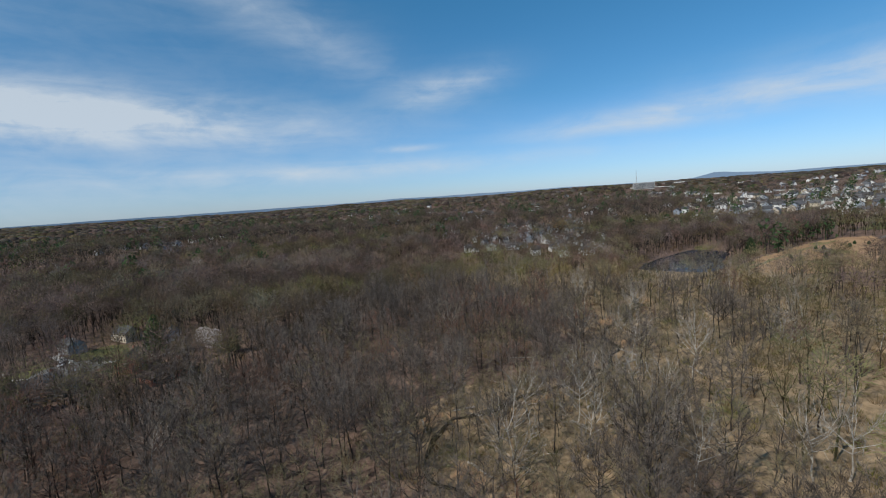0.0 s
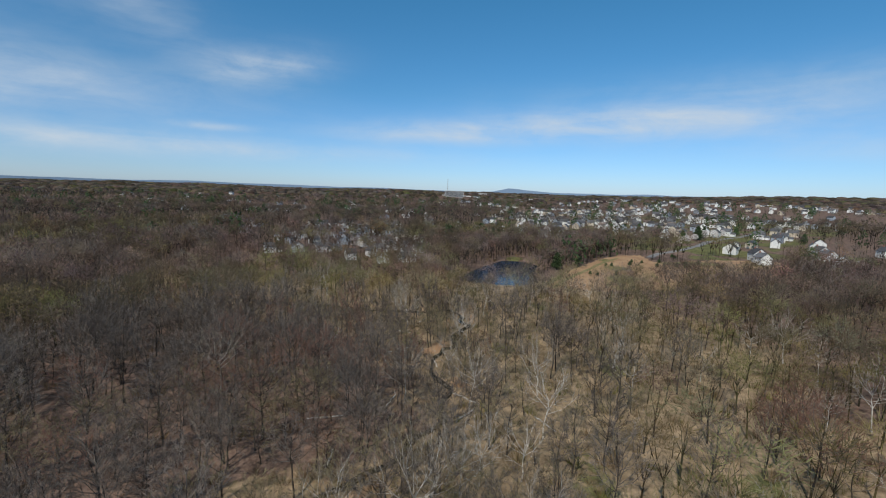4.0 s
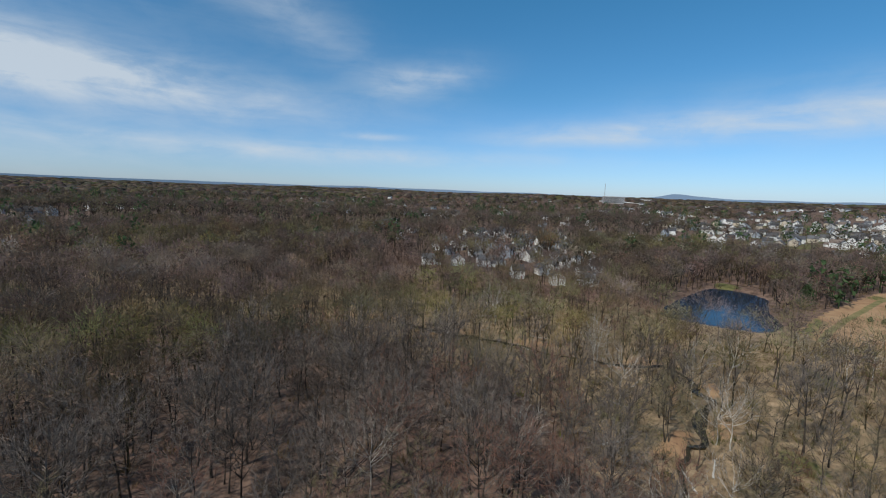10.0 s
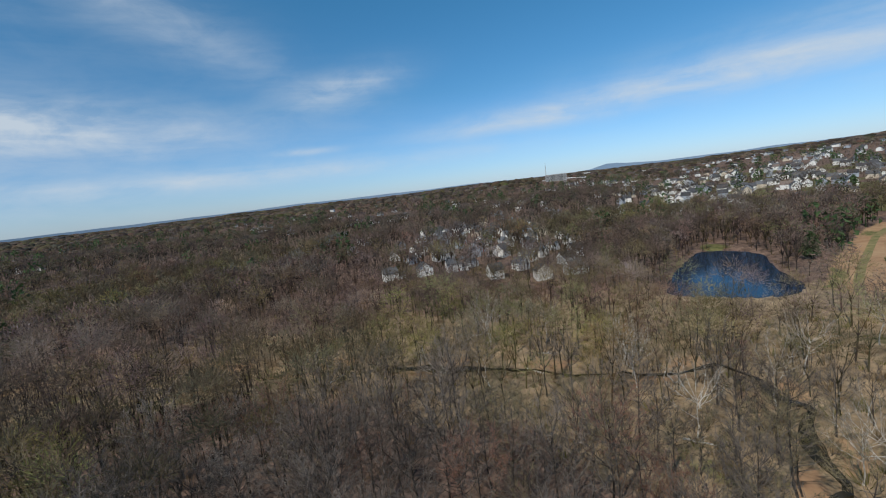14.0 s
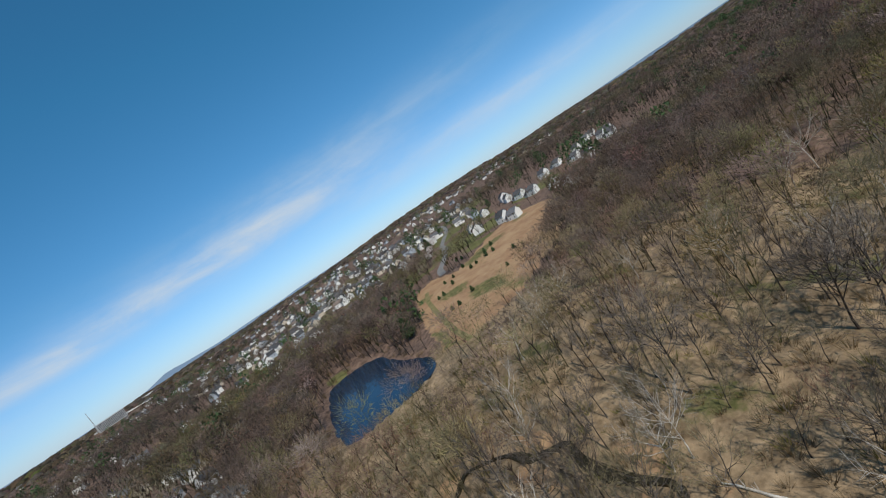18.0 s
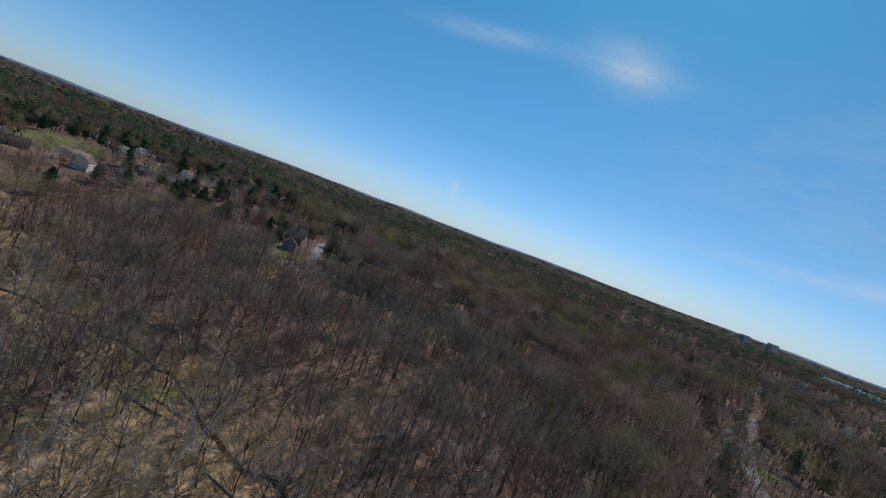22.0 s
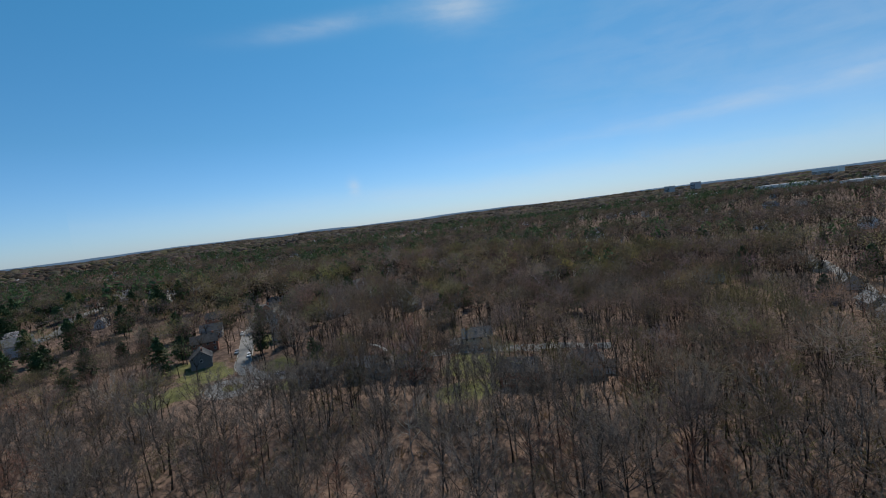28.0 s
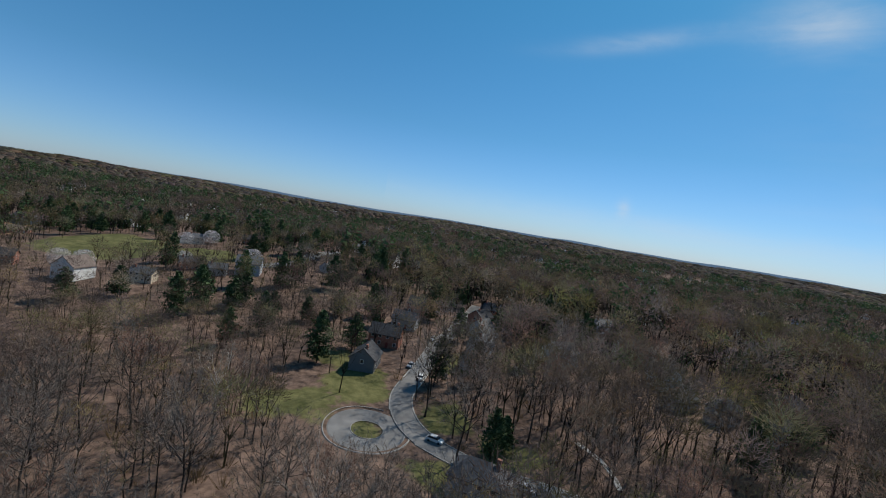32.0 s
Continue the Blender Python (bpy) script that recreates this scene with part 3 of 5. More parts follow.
def hardwood(seed, height, spread, limbs, subs, twigs, tw, sides=5, bare=0.34, fork=False):
    """A leafless tree: trunk, limbs that rise and spread to a rounded crown, branches and twigs."""
    rnd = random.Random(seed)
    g = Bag()
    up = Vector((0, 0, 1))
    r0 = height * 0.0108
    n = 6
    pts, p = [], Vector((0, 0, -0.5))
    lean = Vector((rnd.uniform(-.07, .07), rnd.uniform(-.07, .07), 1)).normalized()
    top = height * (0.5 if fork else 0.72)
    for k in range(n + 1):
        pts.append(p.copy())
        p = p + lean * (top / n) + Vector((rnd.uniform(-.28, .28), rnd.uniform(-.28, .28), 0))
    rad = [r0 * (1.3 if k == 0 else 1 - 0.76 * k / n) for k in range(n + 1)]
    g.tube(pts, rad, sides, 0)
    size = Vector((spread, spread, height * (1 - bare) * 0.52))
    heart = Vector((lean.x * height * 0.6, lean.y * height * 0.6, height * (1 - (1 - bare) * 0.52)))
    az = rnd.uniform(0, 6.28)
    for i in range(limbs):
        az += 2.4 + rnd.uniform(-.4, .4)
        c = 1 - 1.28 * (i + rnd.random()) / limbs
        q = math.sqrt(max(0.03, 1 - c * c))
        reach = rnd.uniform(0.66, 0.9)
        e = heart + Vector((math.cos(az) * q * size.x, math.sin(az) * q * size.y, c * size.z)) * reach
        # the limb leaves the trunk well under its end
        f = min(0.97, max(bare * 0.8, (e.z - height * rnd.uniform(0.2, 0.34)) / top))
        k = f * n
        j = int(k)
        st = pts[j].lerp(pts[min(j + 1, n)], k - j)
        bow = Vector((math.cos(az), math.sin(az), -0.25)) * spread * rnd.uniform(0.06, 0.2)
        lim = [st] + [st.lerp(e, u) + bow * math.sin(u * 3.14) + Vector((rnd.uniform(-.3, .3), rnd.uniform(-.3, .3), rnd.uniform(-.2, .2))) for u in (0.34, 0.68)] + [e]
        ln = (e - st).length
        rl = r0 * (0.58 - 0.3 * f)
        g.tube(lim, [rl, rl * 0.72, rl * 0.46, rl * 0.18], 3, 1)
        for q in range(subs):
            u = 0.25 + 0.75 * (q + rnd.random()) / subs
            k = u * 3
            j = min(int(k), 2)
            sp = lim[j].lerp(lim[j + 1], k - j)
            out = (sp - heart * 0.85).normalized()
            sd = (turned((lim[j + 1] - lim[j]).normalized(), rnd.uniform(0, 6.28), radians(rnd.uniform(25, 70))) + out * 0.45 + up * 0.12).normalized()
            sl = spread * rnd.uniform(0.26, 0.5)
            e2 = sp + sd * sl
            g.sliver(sp, e2, rl * 0.95, 1, rnd)
            for w in range(twigs):
                t0 = sp.lerp(e2, 0.1 + 0.9 * rnd.random())
                td = (turned(sd, rnd.uniform(0, 6.28), radians(rnd.uniform(20, 85))) + out * 0.3 + up * 0.08).normalized()
                g.sliver(t0, t0 + td * rnd.uniform(0.4, 1.3) * spread / 6.2, tw * rnd.uniform(.7, 1.3), 2, rnd)
    return g


def light_tree(seed, height, spread, n, w, bare=0.32):
    """The same kind of tree with few faces, for woods far from the path: limbs and a rounded brush of twigs."""
    rnd = random.Random(seed)
    g = Bag()
    fork = Vector((rnd.uniform(-.6, .6), rnd.uniform(-.6, .6), height * rnd.uniform(bare, bare + 0.1)))
    g.tube([Vector((0, 0, -0.5)), fork], [height * 0.0125, height * 0.009], 3, 0)
    size = Vector((spread, spread, height * (1 - bare) * 0.5))
    heart = Vector((fork.x, fork.y, height * (1 - (1 - bare) * 0.5)))
    lumps = []
    for k in range(7):
        a, c = 2.4 * k + rnd.uniform(-.4, .4), 0.95 - 1.15 * k / 7
        q = math.sqrt(1 - c * c)
        h = heart + Vector((math.cos(a) * q * size.x, math.sin(a) * q * size.y, c * size.z)) * 0.62
        lumps.append(h)
        mid = fork.lerp(h, 0.5) + Vector((math.cos(a), math.sin(a), 0)) * spread * 0.08
        if n > 60:
            g.sliver(fork - Vector((0, 0, 0.8)), mid, w * 2.2, 0, rnd)
            g.sliver(mid - (h - mid) * 0.15, h, w * 1.6, 0, rnd)
        else:
            g.sliver(fork, h, w * 0.9, 0, rnd)
    for i in range(n):
        # twigs stand out from seven lumps that make up the crown
        d = crown_point(rnd, -0.45, 1.0)
        h = lumps[i % 7]
        p = h + Vector((d.x * size.x, d.y * size.y, d.z * size.z)) * 0.44 * rnd.random() ** 0.5
        e = p + (d * 0.8 + (p - heart).normalized() * 0.5 + Vector((rnd.gauss(0, .4), rnd.gauss(0, .4), rnd.gauss(0.1, .3)))).normalized() * height * rnd.uniform(0.05, 0.12)
        g.sliver(p, e, w * rnd.uniform(.7, 1.5), 1, rnd)
    return g


def brush(seed, spread, height, n, w):
    """A leafless crown more than a kilometre off: a rounded tuft of broad twigs."""
    rnd = random.Random(seed)
    g = Bag()
    for i in range(n):
        d = crown_point(rnd, -0.1, 1.0)
        p = Vector((d.x * spread * 0.5, d.y * spread * 0.5, height * (0.5 + 0.25 * d.z)))
        g.sliver(p, Vector((d.x * spread, d.y * spread, height * (0.52 + 0.48 * d.z))), w * rnd.uniform(.7, 1.3), 1, rnd)
    return g


def clump(seed, size, height, n):
    """A tree crown half a kilometre off or more: a lumpy dome out of which twigs stand."""
    rnd = random.Random(seed)
    g = Bag()
    k = 5
    for r, z in ((1.0, 0.42), (0.74, 0.86)):
        for i in range(k):
            a = 6.283 * (i + rnd.uniform(-.25, .25)) / k
            q = r * size * rnd.uniform(.82, 1.15)
            g.v.append(Vector((math.cos(a) * q, math.sin(a) * q, height * z * rnd.uniform(.9, 1.1))))
    g.v.append(Vector((0, 0, height * 1.02)))
    for i in range(k):
        j = (i + 1) % k
        g.f += [(i, j, k + j), (i, k + j, k + i), (k + i, k + j, 2 * k)]
        g.m += [1] * 3
    for i in range(n):
        a, q = rnd.uniform(0, 6.28), size * rnd.uniform(.2, 1)
        p = Vector((math.cos(a) * q, math.sin(a) * q, height * rnd.uniform(.55, .9)))
        g.sliver(p, p + Vector((math.cos(a) * size * .3, math.sin(a) * size * .3, height * 0.25)), size * 0.1, 1, rnd)
    return g


def conifer(seed, height, spread, tiers, per, w):
    rnd = random.Random(seed)
    g = Bag()
    g.tube([Vector((0, 0, -0.4)), Vector((0, 0, height * 0.5)), Vector((0, 0, height * 0.97))], [height * 0.016, height * 0.01, 0.03], 5, 0)
    for k in range(tiers):
        f = (k + 0.5) / tiers
        z = height * (0.14 + 0.84 * f)
        r = spread * (1 - f ** 2.0) ** 0.9 * (0.55 + 0.45 * min(1, f / 0.25)) * rnd.uniform(0.65, 1.2) + 0.25
        for i in range(per):
            a = rnd.uniform(0, 6.28)
            rr = r * rnd.uniform(0.75, 1.1)
            p = Vector((0, 0, z + rnd.uniform(-.4, .4)))
            q = p + Vector((math.cos(a) * rr, math.sin(a) * rr, -0.12 * rr + rnd.uniform(-.3, .4)))
            g.sliver(p, q, w * 0.5, 1, rnd)
            for j in range(5):
                t = p.lerp(q, rnd.uniform(0.3, 1))
                g.leaf(t + Vector((rnd.gauss(0, .2), rnd.gauss(0, .2), rnd.gauss(0, .2))), w * rnd.uniform(.6, 1.3), 1, rnd)
    return g


def blossom_tree(seed, height, spread, n):
    g = hardwood(seed, height, spread, 8, 3, 2, 0.05, 5, 0.2)
    rnd = random.Random(seed + 1)
    for i in range(n):
        a, f = rnd.uniform(0, 6.28), rnd.random()
        rr = spread * math.sqrt(rnd.random()) * math.sqrt(max(0.05, 1 - ((f - 0.45) / 0.6) ** 2))
        g.leaf(Vector((math.cos(a) * rr, math.sin(a) * rr, height * (0.3 + 0.75 * f))), rnd.uniform(.1, .24), 3, rnd)
    return g


def thing_from(bag, name, names, mats, label, category, group):
    """A thing at the origin: an empty, with one part for each material number."""
    root = tagged(new(name), label, category, group)
    v = np.array([tuple(p) for p in bag.v])
    f, m = np.array(bag.f), np.array(bag.m)
    for nm, ks in names:
        on = np.isin(m, ks)
        if on.any():
            used, inv = np.unique(f[on], return_inverse=True)
            o = new(nm, mesh_of(nm, v[used], inv.reshape(-1, 3).tolist(), [mats[k] for k in ks if k < len(mats)], m[on] - ks[0]))
            o.parent = root
            if nm == "crown":
                tagged(o, kind="stuff")
    return root


def scatter_mesh(name, bags, which, px, py, pz, scale, turn, tints, mats, label, category, smooth=False):
    """Many light plants joined into one mesh."""
    vs, fs, ms, cs, base = [], [], [], [], 0
    for k, b in enumerate(bags):
        sel = np.where(which == k)[0]
        if not len(sel):
            continue
        v = np.array([tuple(p) for p in b.v])
        f, m = np.array(b.f), np.array(b.m)
        c, s = np.cos(turn[sel])[:, None], np.sin(turn[sel])[:, None]
        sc = scale[sel][:, None]
        w = np.stack([(v[:, 0] * c - v[:, 1] * s) * sc + px[sel][:, None], (v[:, 0] * s + v[:, 1] * c) * sc + py[sel][:, None], v[:, 2] * sc + pz[sel][:, None]], -1)
        vs.append(w.reshape(-1, 3))
        fs.append((f[None] + (base + np.arange(len(sel)) * len(v))[:, None, None]).reshape(-1, 3))
        ms.append(np.tile(m, len(sel)))
        cs.append(np.repeat(tints[sel], len(v), 0))
        base += len(sel) * len(v)
    v, f, m, c = (np.concatenate(a) for a in (vs, fs, ms, cs))
    me = bpy.data.meshes.new(name)
    me.vertices.add(len(v))
    me.vertices.foreach_set("co", v.ravel().astype(np.float32))
    me.loops.add(len(f) * 3)
    me.loops.foreach_set("vertex_index", f.ravel().astype(np.int32))
    me.polygons.add(len(f))
    me.polygons.foreach_set("loop_start", np.arange(0, len(f) * 3, 3, dtype=np.int32))
    for k in mats:
        me.materials.append(k)
    me.polygons.foreach_set("material_index", m.astype(np.int32))
    me.polygons.foreach_set("use_smooth", np.full(len(f), smooth))
    at = me.color_attributes.new("tint", "FLOAT_COLOR", "POINT")
    at.data.foreach_set("color", np.column_stack([c, np.ones(len(c))]).astype(np.float32).ravel())
    me.update(calc_edges=True)
    return tagged(new(name, me), label, category, kind="stuff")


PARTS = (("trunk", (0, 1)), ("crown", (2, 3)))
rng = np.random.RandomState(7)


def open_land(x, y):
    """True where no woods stand: water, field, streets, houses and their yards."""
    o = inside(x, y, FIELD) | inside(x, y, POND) | (seg_dist(x, y, POND + POND[:1]) < 1.5) | (seg_dist(x, y, CREEK) < np.where(y > 255, 0.5, 1.3)) | (seg_dist(x, y, [(146, 300), (164, 286), (184, 278), (196, 282)]) < 15)
    for r in (ROAD_S, ROAD_W, ROAD_T, ROAD_E, ROAD_N):
        o |= seg_dist(x, y, r) < 3.4
    o |= (np.hypot(x + 42, y + 84) < 20) | (np.hypot(x + 40, y + 64) < 17)
    o |= np.hypot(x + 135, y - 160) < 15
    for hx, hy, hr in CLEAR:
        o |= np.hypot(x - hx, y - hy) < hr
    for (cx, cy), r in LAWNS:
        o |= np.hypot(x - cx, y - cy) < r * 0.85
    return o


# built-up places, where trees stand further apart: centre, radius, share of trees left
BUILT = [(85, 450, 105, 0.62), (-108, 158, 30, 0.45), (-205, 115, 50, 0.6), (155, 262, 30, 0.3), (130, 280, 24, 0.35), (195, 250, 22, 0.35), (1400, 950, 600, 0.5), (-165, -125, 70, 0.8), (60, -235, 125, 0.82), (-150, 150, 48, 0.55), (540, 260, 170, 0.3), (-10, 620, 70, 0.5), (80, 940, 80, 0.4), (-240, 70, 60, 0.5)]


def share(x, y):
    w = np.ones(np.shape(x))
    for cx, cy, r, k in BUILT:
        w = np.where(np.hypot(x - cx, y - cy) < r, np.minimum(w, k), w)
    az, dist = np.arctan2(x - 15, y - 174), np.hypot(x - 15, y - 174)
    edge = radians(4) * ripple(x, y, 120, 79)
    return np.where((az + edge > radians(37)) & (az + edge < radians(74)) & (dist > 410) & (dist < 1050), 0.8, w)


def jitter_grid(x0, x1, y0, y1, step, seed):
    r = np.random.RandomState(seed)
    gx, gy = np.meshgrid(np.arange(x0, x1, step), np.arange(y0, y1, step))
    x = gx.ravel() + r.uniform(-.48, .48, gx.size) * step
    y = gy.ravel() + r.uniform(-.48, .48, gx.size) * step
    return x, y, r


SPINE = [(5, 0), (9, 90), (8, 145), (25, 185), (60, 170), (15, 150), (-10, 95), (-33, 35)]


# broad trees standing by themselves beside the streets
LONE = [(-57, -93), (-63, -73), (-99, -97), (-117, -138), (-25, -179), (-93, -58), (-72, -98), (-84, -84), (-110, -110), (-128, -96), (-136, -112), (-140, -80), (-120, -75), (-68, -112)]


def woods():
    straw_at = lambda x, y: ground_cover(x, y)[0]
    # --- trees of their own along the flight
    protos = []
    kinds = [
        ("bare_tree", (BARK, LIMB, TWIG), "tall leafless hardwood with grey-brown twigs over leaf litter", "woodland trees", [(hardwood, (s, h, sp, 15, 9, 12, 0.06, 6, 0.40)) for s, h, sp in ((1, 20, 5.6), (2, 22, 6.2), (3, 18.5, 5.2), (4, 21, 5.6))]),
        ("budding_tree", (BARK, LIMB, BUD_TWIG), "leafless tree with yellow-green budding twigs", "budding trees", [(hardwood, (s, h, sp, 12, 8, 13, 0.062, 5, 0.25)) for s, h, sp in ((5, 16, 6.0), (6, 13, 5.4))]),
        ("sycamore_tree", (PALE, PALE, PALE_TWIG), "bare sycamore with pale whitish limbs on the flood plain", "sycamores", [(hardwood, (s, h, sp, 13, 8, 14, 0.046, 5, 0.3, True)) for s, h, sp in ((7, 19, 7.4), (8, 17, 6.8))]),
        ("red_maple_tree", (BARK, LIMB, RED_TWIG), "leafless maple with reddish spring buds", "red maples", [(hardwood, (s, h, sp, 14, 9, 12, 0.06, 5, 0.36)) for s, h, sp in ((9, 17, 6.0), (10, 19, 6.4))]),
        ("oak_tree", (BARK, BARK, TWIG), "broad dark leafless oak over leaf litter", "oaks", [(hardwood, (s, h, sp, 16, 9, 12, 0.06, 6, 0.36)) for s, h, sp in ((12, 18, 7.0), (13, 20, 6.6), (14, 16, 6.4))]),
    ]
    for nm, mats, label, group, gens in kinds:
        protos.append([thing_from(fn(*a), nm, PARTS, mats, label, "tree", group) for fn, a in gens])
    x, y, r = jitter_grid(-330, 420, -330, 560, 6.5, 11)
    d = seg_dist(x, y, SPINE)
    st = straw_at(x, y)
    keep = ~open_land(x, y) & (r.rand(len(x)) < np.where(st > 0.5, np.where((x > 55) & (y < 236), 0.56, 0.74), np.where((y < 60) & (x > -70), 0.74, 0.82)) * share(x, y)) & (d < 420)
    x, y = np.concatenate([x[keep], [p[0] for p in LONE]]), np.concatenate([y[keep], [p[1] for p in LONE]])
    lone = np.arange(len(x)) >= keep.sum()
    d, st = seg_dist(x, y, SPINE), straw_at(x, y)
    z = land(x, y)
    pick = r.rand(len(x))
    kind = np.where(st > 0.5, np.where(pick < 0.15, 2, np.where(pick < 0.58, 1, np.where(pick < 0.48, 3, 0))), np.where(pick < 0.10, 1, np.where(pick < 0.17, 3, np.where(pick < 0.19, 2, 0))))
    kind = np.where((kind == 0) & (r.rand(len(x)) < 0.5), 4, kind)
    kind = np.where((ripple(x, y, 60, 81) > 0.62) & (r.rand(len(x)) < 0.55), 1, kind)
    kind = np.where((ripple(x, y, 75, 82) > 0.75) & (r.rand(len(x)) < 0.28), 3, kind)
    kind = np.where((x < 14) & (y > 250) & (y < 350), np.where(r.rand(len(x)) < 0.5, 0, 4), kind)
    kind = np.where((y < -90) & (r.rand(len(x)) < 0.26), 1, kind)
    kind = np.where(lone, 4, kind)
    order = np.argsort(d + r.uniform(0, 12, len(d)) - 200 * lone)
    count, near = [0] * 5, np.zeros(len(x), bool)
    used = set()
    for i in order:
        k = kind[i]
        if (d[i] > 130 and not lone[i]) or count[k] >= (300, 200, 170, 90, 260)[k]:
            continue
        near[i] = True
        count[k] += 1
        p = protos[k][r.randint(len(protos[k]))]
        s = 1.25 if lone[i] else r.uniform(0.78, 1.18)
        m = Matrix.Translation((x[i], y[i], z[i])) @ Matrix.Rotation(r.uniform(0, 6.28), 4, "Z") @ Matrix.Diagonal((s, s, s * r.uniform(.92, 1.08), 1))
        if p.name not in used:
            used.add(p.name)
            p.matrix_basis = m
        else:
            copy_thing(p, m).matrix_basis = m
    # --- woods round about: joined
    rest = ~near
    x, y, z, st, kind, d = (a[rest] for a in (x, y, z, st, kind, d))
    base = np.array([(0.95, 0.92, 0.90), (1.0, 1.05, 0.66), (1.45, 1.45, 1.45), (1.05, 0.85, 0.78), (0.85, 0.8, 0.77)])
    tint = base[kind] * r.uniform(0.5, 1.45, len(x))[:, None] * (1 + r.normal(0, 1, (len(x), 3)) * (0.07, 0.03, 0.08))
    tint = tint * np.where(st > 0.5, 1.25, 1.0)[:, None] * np.where((ripple(x, y, 130, 83) > 0.5)[:, None], (0.96, 1.0, 0.80), (1.0, 0.96, 0.98))
    close = d < 200
    bags = [light_tree(40 + k, h, sp, 300, 0.115) for k, (h, sp) in enumerate(((19, 5.8), (17, 5.6), (21, 6.4)))]
    for sel, bg, seed, nm in ((close, bags, 1, "woodland"), (~close, [light_tree(50 + k, h, sp, 120, 0.29) for k, (h, sp) in enumerate(((19, 5.8), (17.5, 5.4), (20, 6.4)))], 2, "woodland")):
        rr = np.random.RandomState(seed)
        n = sel.sum()
        scatter_mesh(nm, bg, rr.randint(0, 3, n), x[sel], y[sel], z[sel], rr.uniform(.8, 1.2, n) * np.where(np.hypot(x[sel] - 60, y[sel] + 235) < 115, 0.76, np.where(np.hypot(x[sel] - 50, y[sel] + 120) < 80, 0.82, np.where((y[sel] < -60) & (x[sel] < -60), 1.1, 1))), rr.uniform(0, 6.28, n), tint[sel], [WOODS_BARK, WOODS_TWIG], "grey-brown leafless woods over leaf litter", "woods")
    # --- a second storey of slim trees that thickens the upland woods
    x, y, r = jitter_grid(-330, 60, -60, 300, 8.2, 13)
    keep = inside(x, y, UPLAND) & (x < 30 - 0.1 * y) & ~open_land(x, y) & (straw_at(x, y) < 0.3) & (seg_dist(x, y, SPINE) > 62) & (r.rand(len(x)) < np.where(x < -40, 0.9, 0.5) * share(x, y))
    x, y = x[keep], y[keep]
    n = len(x)
    olive = (r.rand(n) < np.where((x < -60) & (y < 150), 0.5, 0.2))[:, None]
    tint = np.where(olive, (0.80, 0.86, 0.50), (0.72, 0.68, 0.66)) * r.uniform(.7, 1.2, n)[:, None]
    scatter_mesh("woodland", [light_tree(55 + k, h, sp, 150, 0.15) for k, (h, sp) in enumerate(((18, 5.0), (16, 4.6), (20, 5.4)))], r.randint(0, 3, n), x, y, land(x, y), r.uniform(.75, 1.1, n), r.uniform(0, 6.28, n), tint, [WOODS_BARK, WOODS_TWIG], "dense dark leafless upland woods", "woods")
    # --- woods out to the skyline
    for lo, hi, step, n_s, w, seed in ((0, 1000, 10.6, 46, 0.56, 3), (1000, 1500, 13, 22, 1.7, 6), (1500, 2600, 21, 3, 2.0, 4), (2600, 4700, 44, 0, 5.0, 5)):
        x, y, r = jitter_grid(-hi, hi, -hi, hi, step, 60 + seed)
        rad = np.hypot(x - 20, y - 120)
        d = seg_dist(x, y, SPINE)
        keep = (rad < hi) & (rad >= lo) & ((d >= 420) | (x < -330) | (x > 420) | (y < -330) | (y > 560)) & ~open_land(x, y)
        keep &= r.rand(len(x)) < np.clip(0.82 + 0.35 * ripple(x, y, 300, 71), 0.35, 1) * share(x, y)
        x, y = x[keep], y[keep]
        if lo:
            room = np.ones(len(x), bool)
            for hx, hy, hr in CLEAR:
                if hx * hx + hy * hy > 600000:
                    room &= np.hypot(x - hx, y - hy) > hr + 14
            x, y = x[room], y[room]
        n = len(x)
        k = r.rand(n)
        tint = np.where((k < 0.12)[:, None], (0.78, 0.86, 0.55), np.where((k < 0.22)[:, None], (0.88, 0.76, 0.69), np.where((k < 0.45)[:, None], (0.95, 0.9, 0.84), (0.74, 0.72, 0.70)))) * r.uniform(.5, 1.5, n)[:, None] * (1 + r.normal(0, 1, (n, 3)) * (0.08, 0.03, 0.09))
        tint = np.where((ripple(x, y, 350, 72) > 0.45)[:, None], tint * (0.94, 1.0, 0.84), tint) * (1.0, 0.98, 1.0) * (1 if lo else 0.88)
        bg = [clump(70 + seed * 3 + q, 7.4 * (step / 10.5) ** (0.85 if lo < 2000 else 1.0), 15, n_s) if lo > 1000 else brush(70 + q, 7.2, 17, n_s, w) if lo else light_tree(70 + q, 17.5, 6.6, n_s, w, 0.35) for q in range(3)]
        scatter_mesh("far_woods", bg, r.randint(0, 3, n), x, y, land(x, y), r.uniform(*((.55, 1.15) if lo else (.85, 1.25)), n) * np.where(share(x, y) < 0.81, 0.7, 1), r.uniform(0, 6.28, n), tint, [WOODS_BARK, CLUMP if lo > 1000 else WOODS_TWIG], "leafless woods reaching to the skyline", "woods", lo > 1000)
    # --- evergreens standing out of the far woods
    x, y, r = jitter_grid(-1500, 1500, -1500, 1700, 18, 77)
    d = seg_dist(x, y, SPINE)
    keep = ((d > 230) & (np.hypot(x, y) < 1500) & (r.rand(len(x)) < np.where(y < -120, 0.5, 0.12) * np.clip(0.25 + 1.3 * ripple(x, y, 110, 78), 0, 1.6))) & ~open_land(x, y)
    x, y = x[keep], y[keep]
    n = len(x)
    bg = []
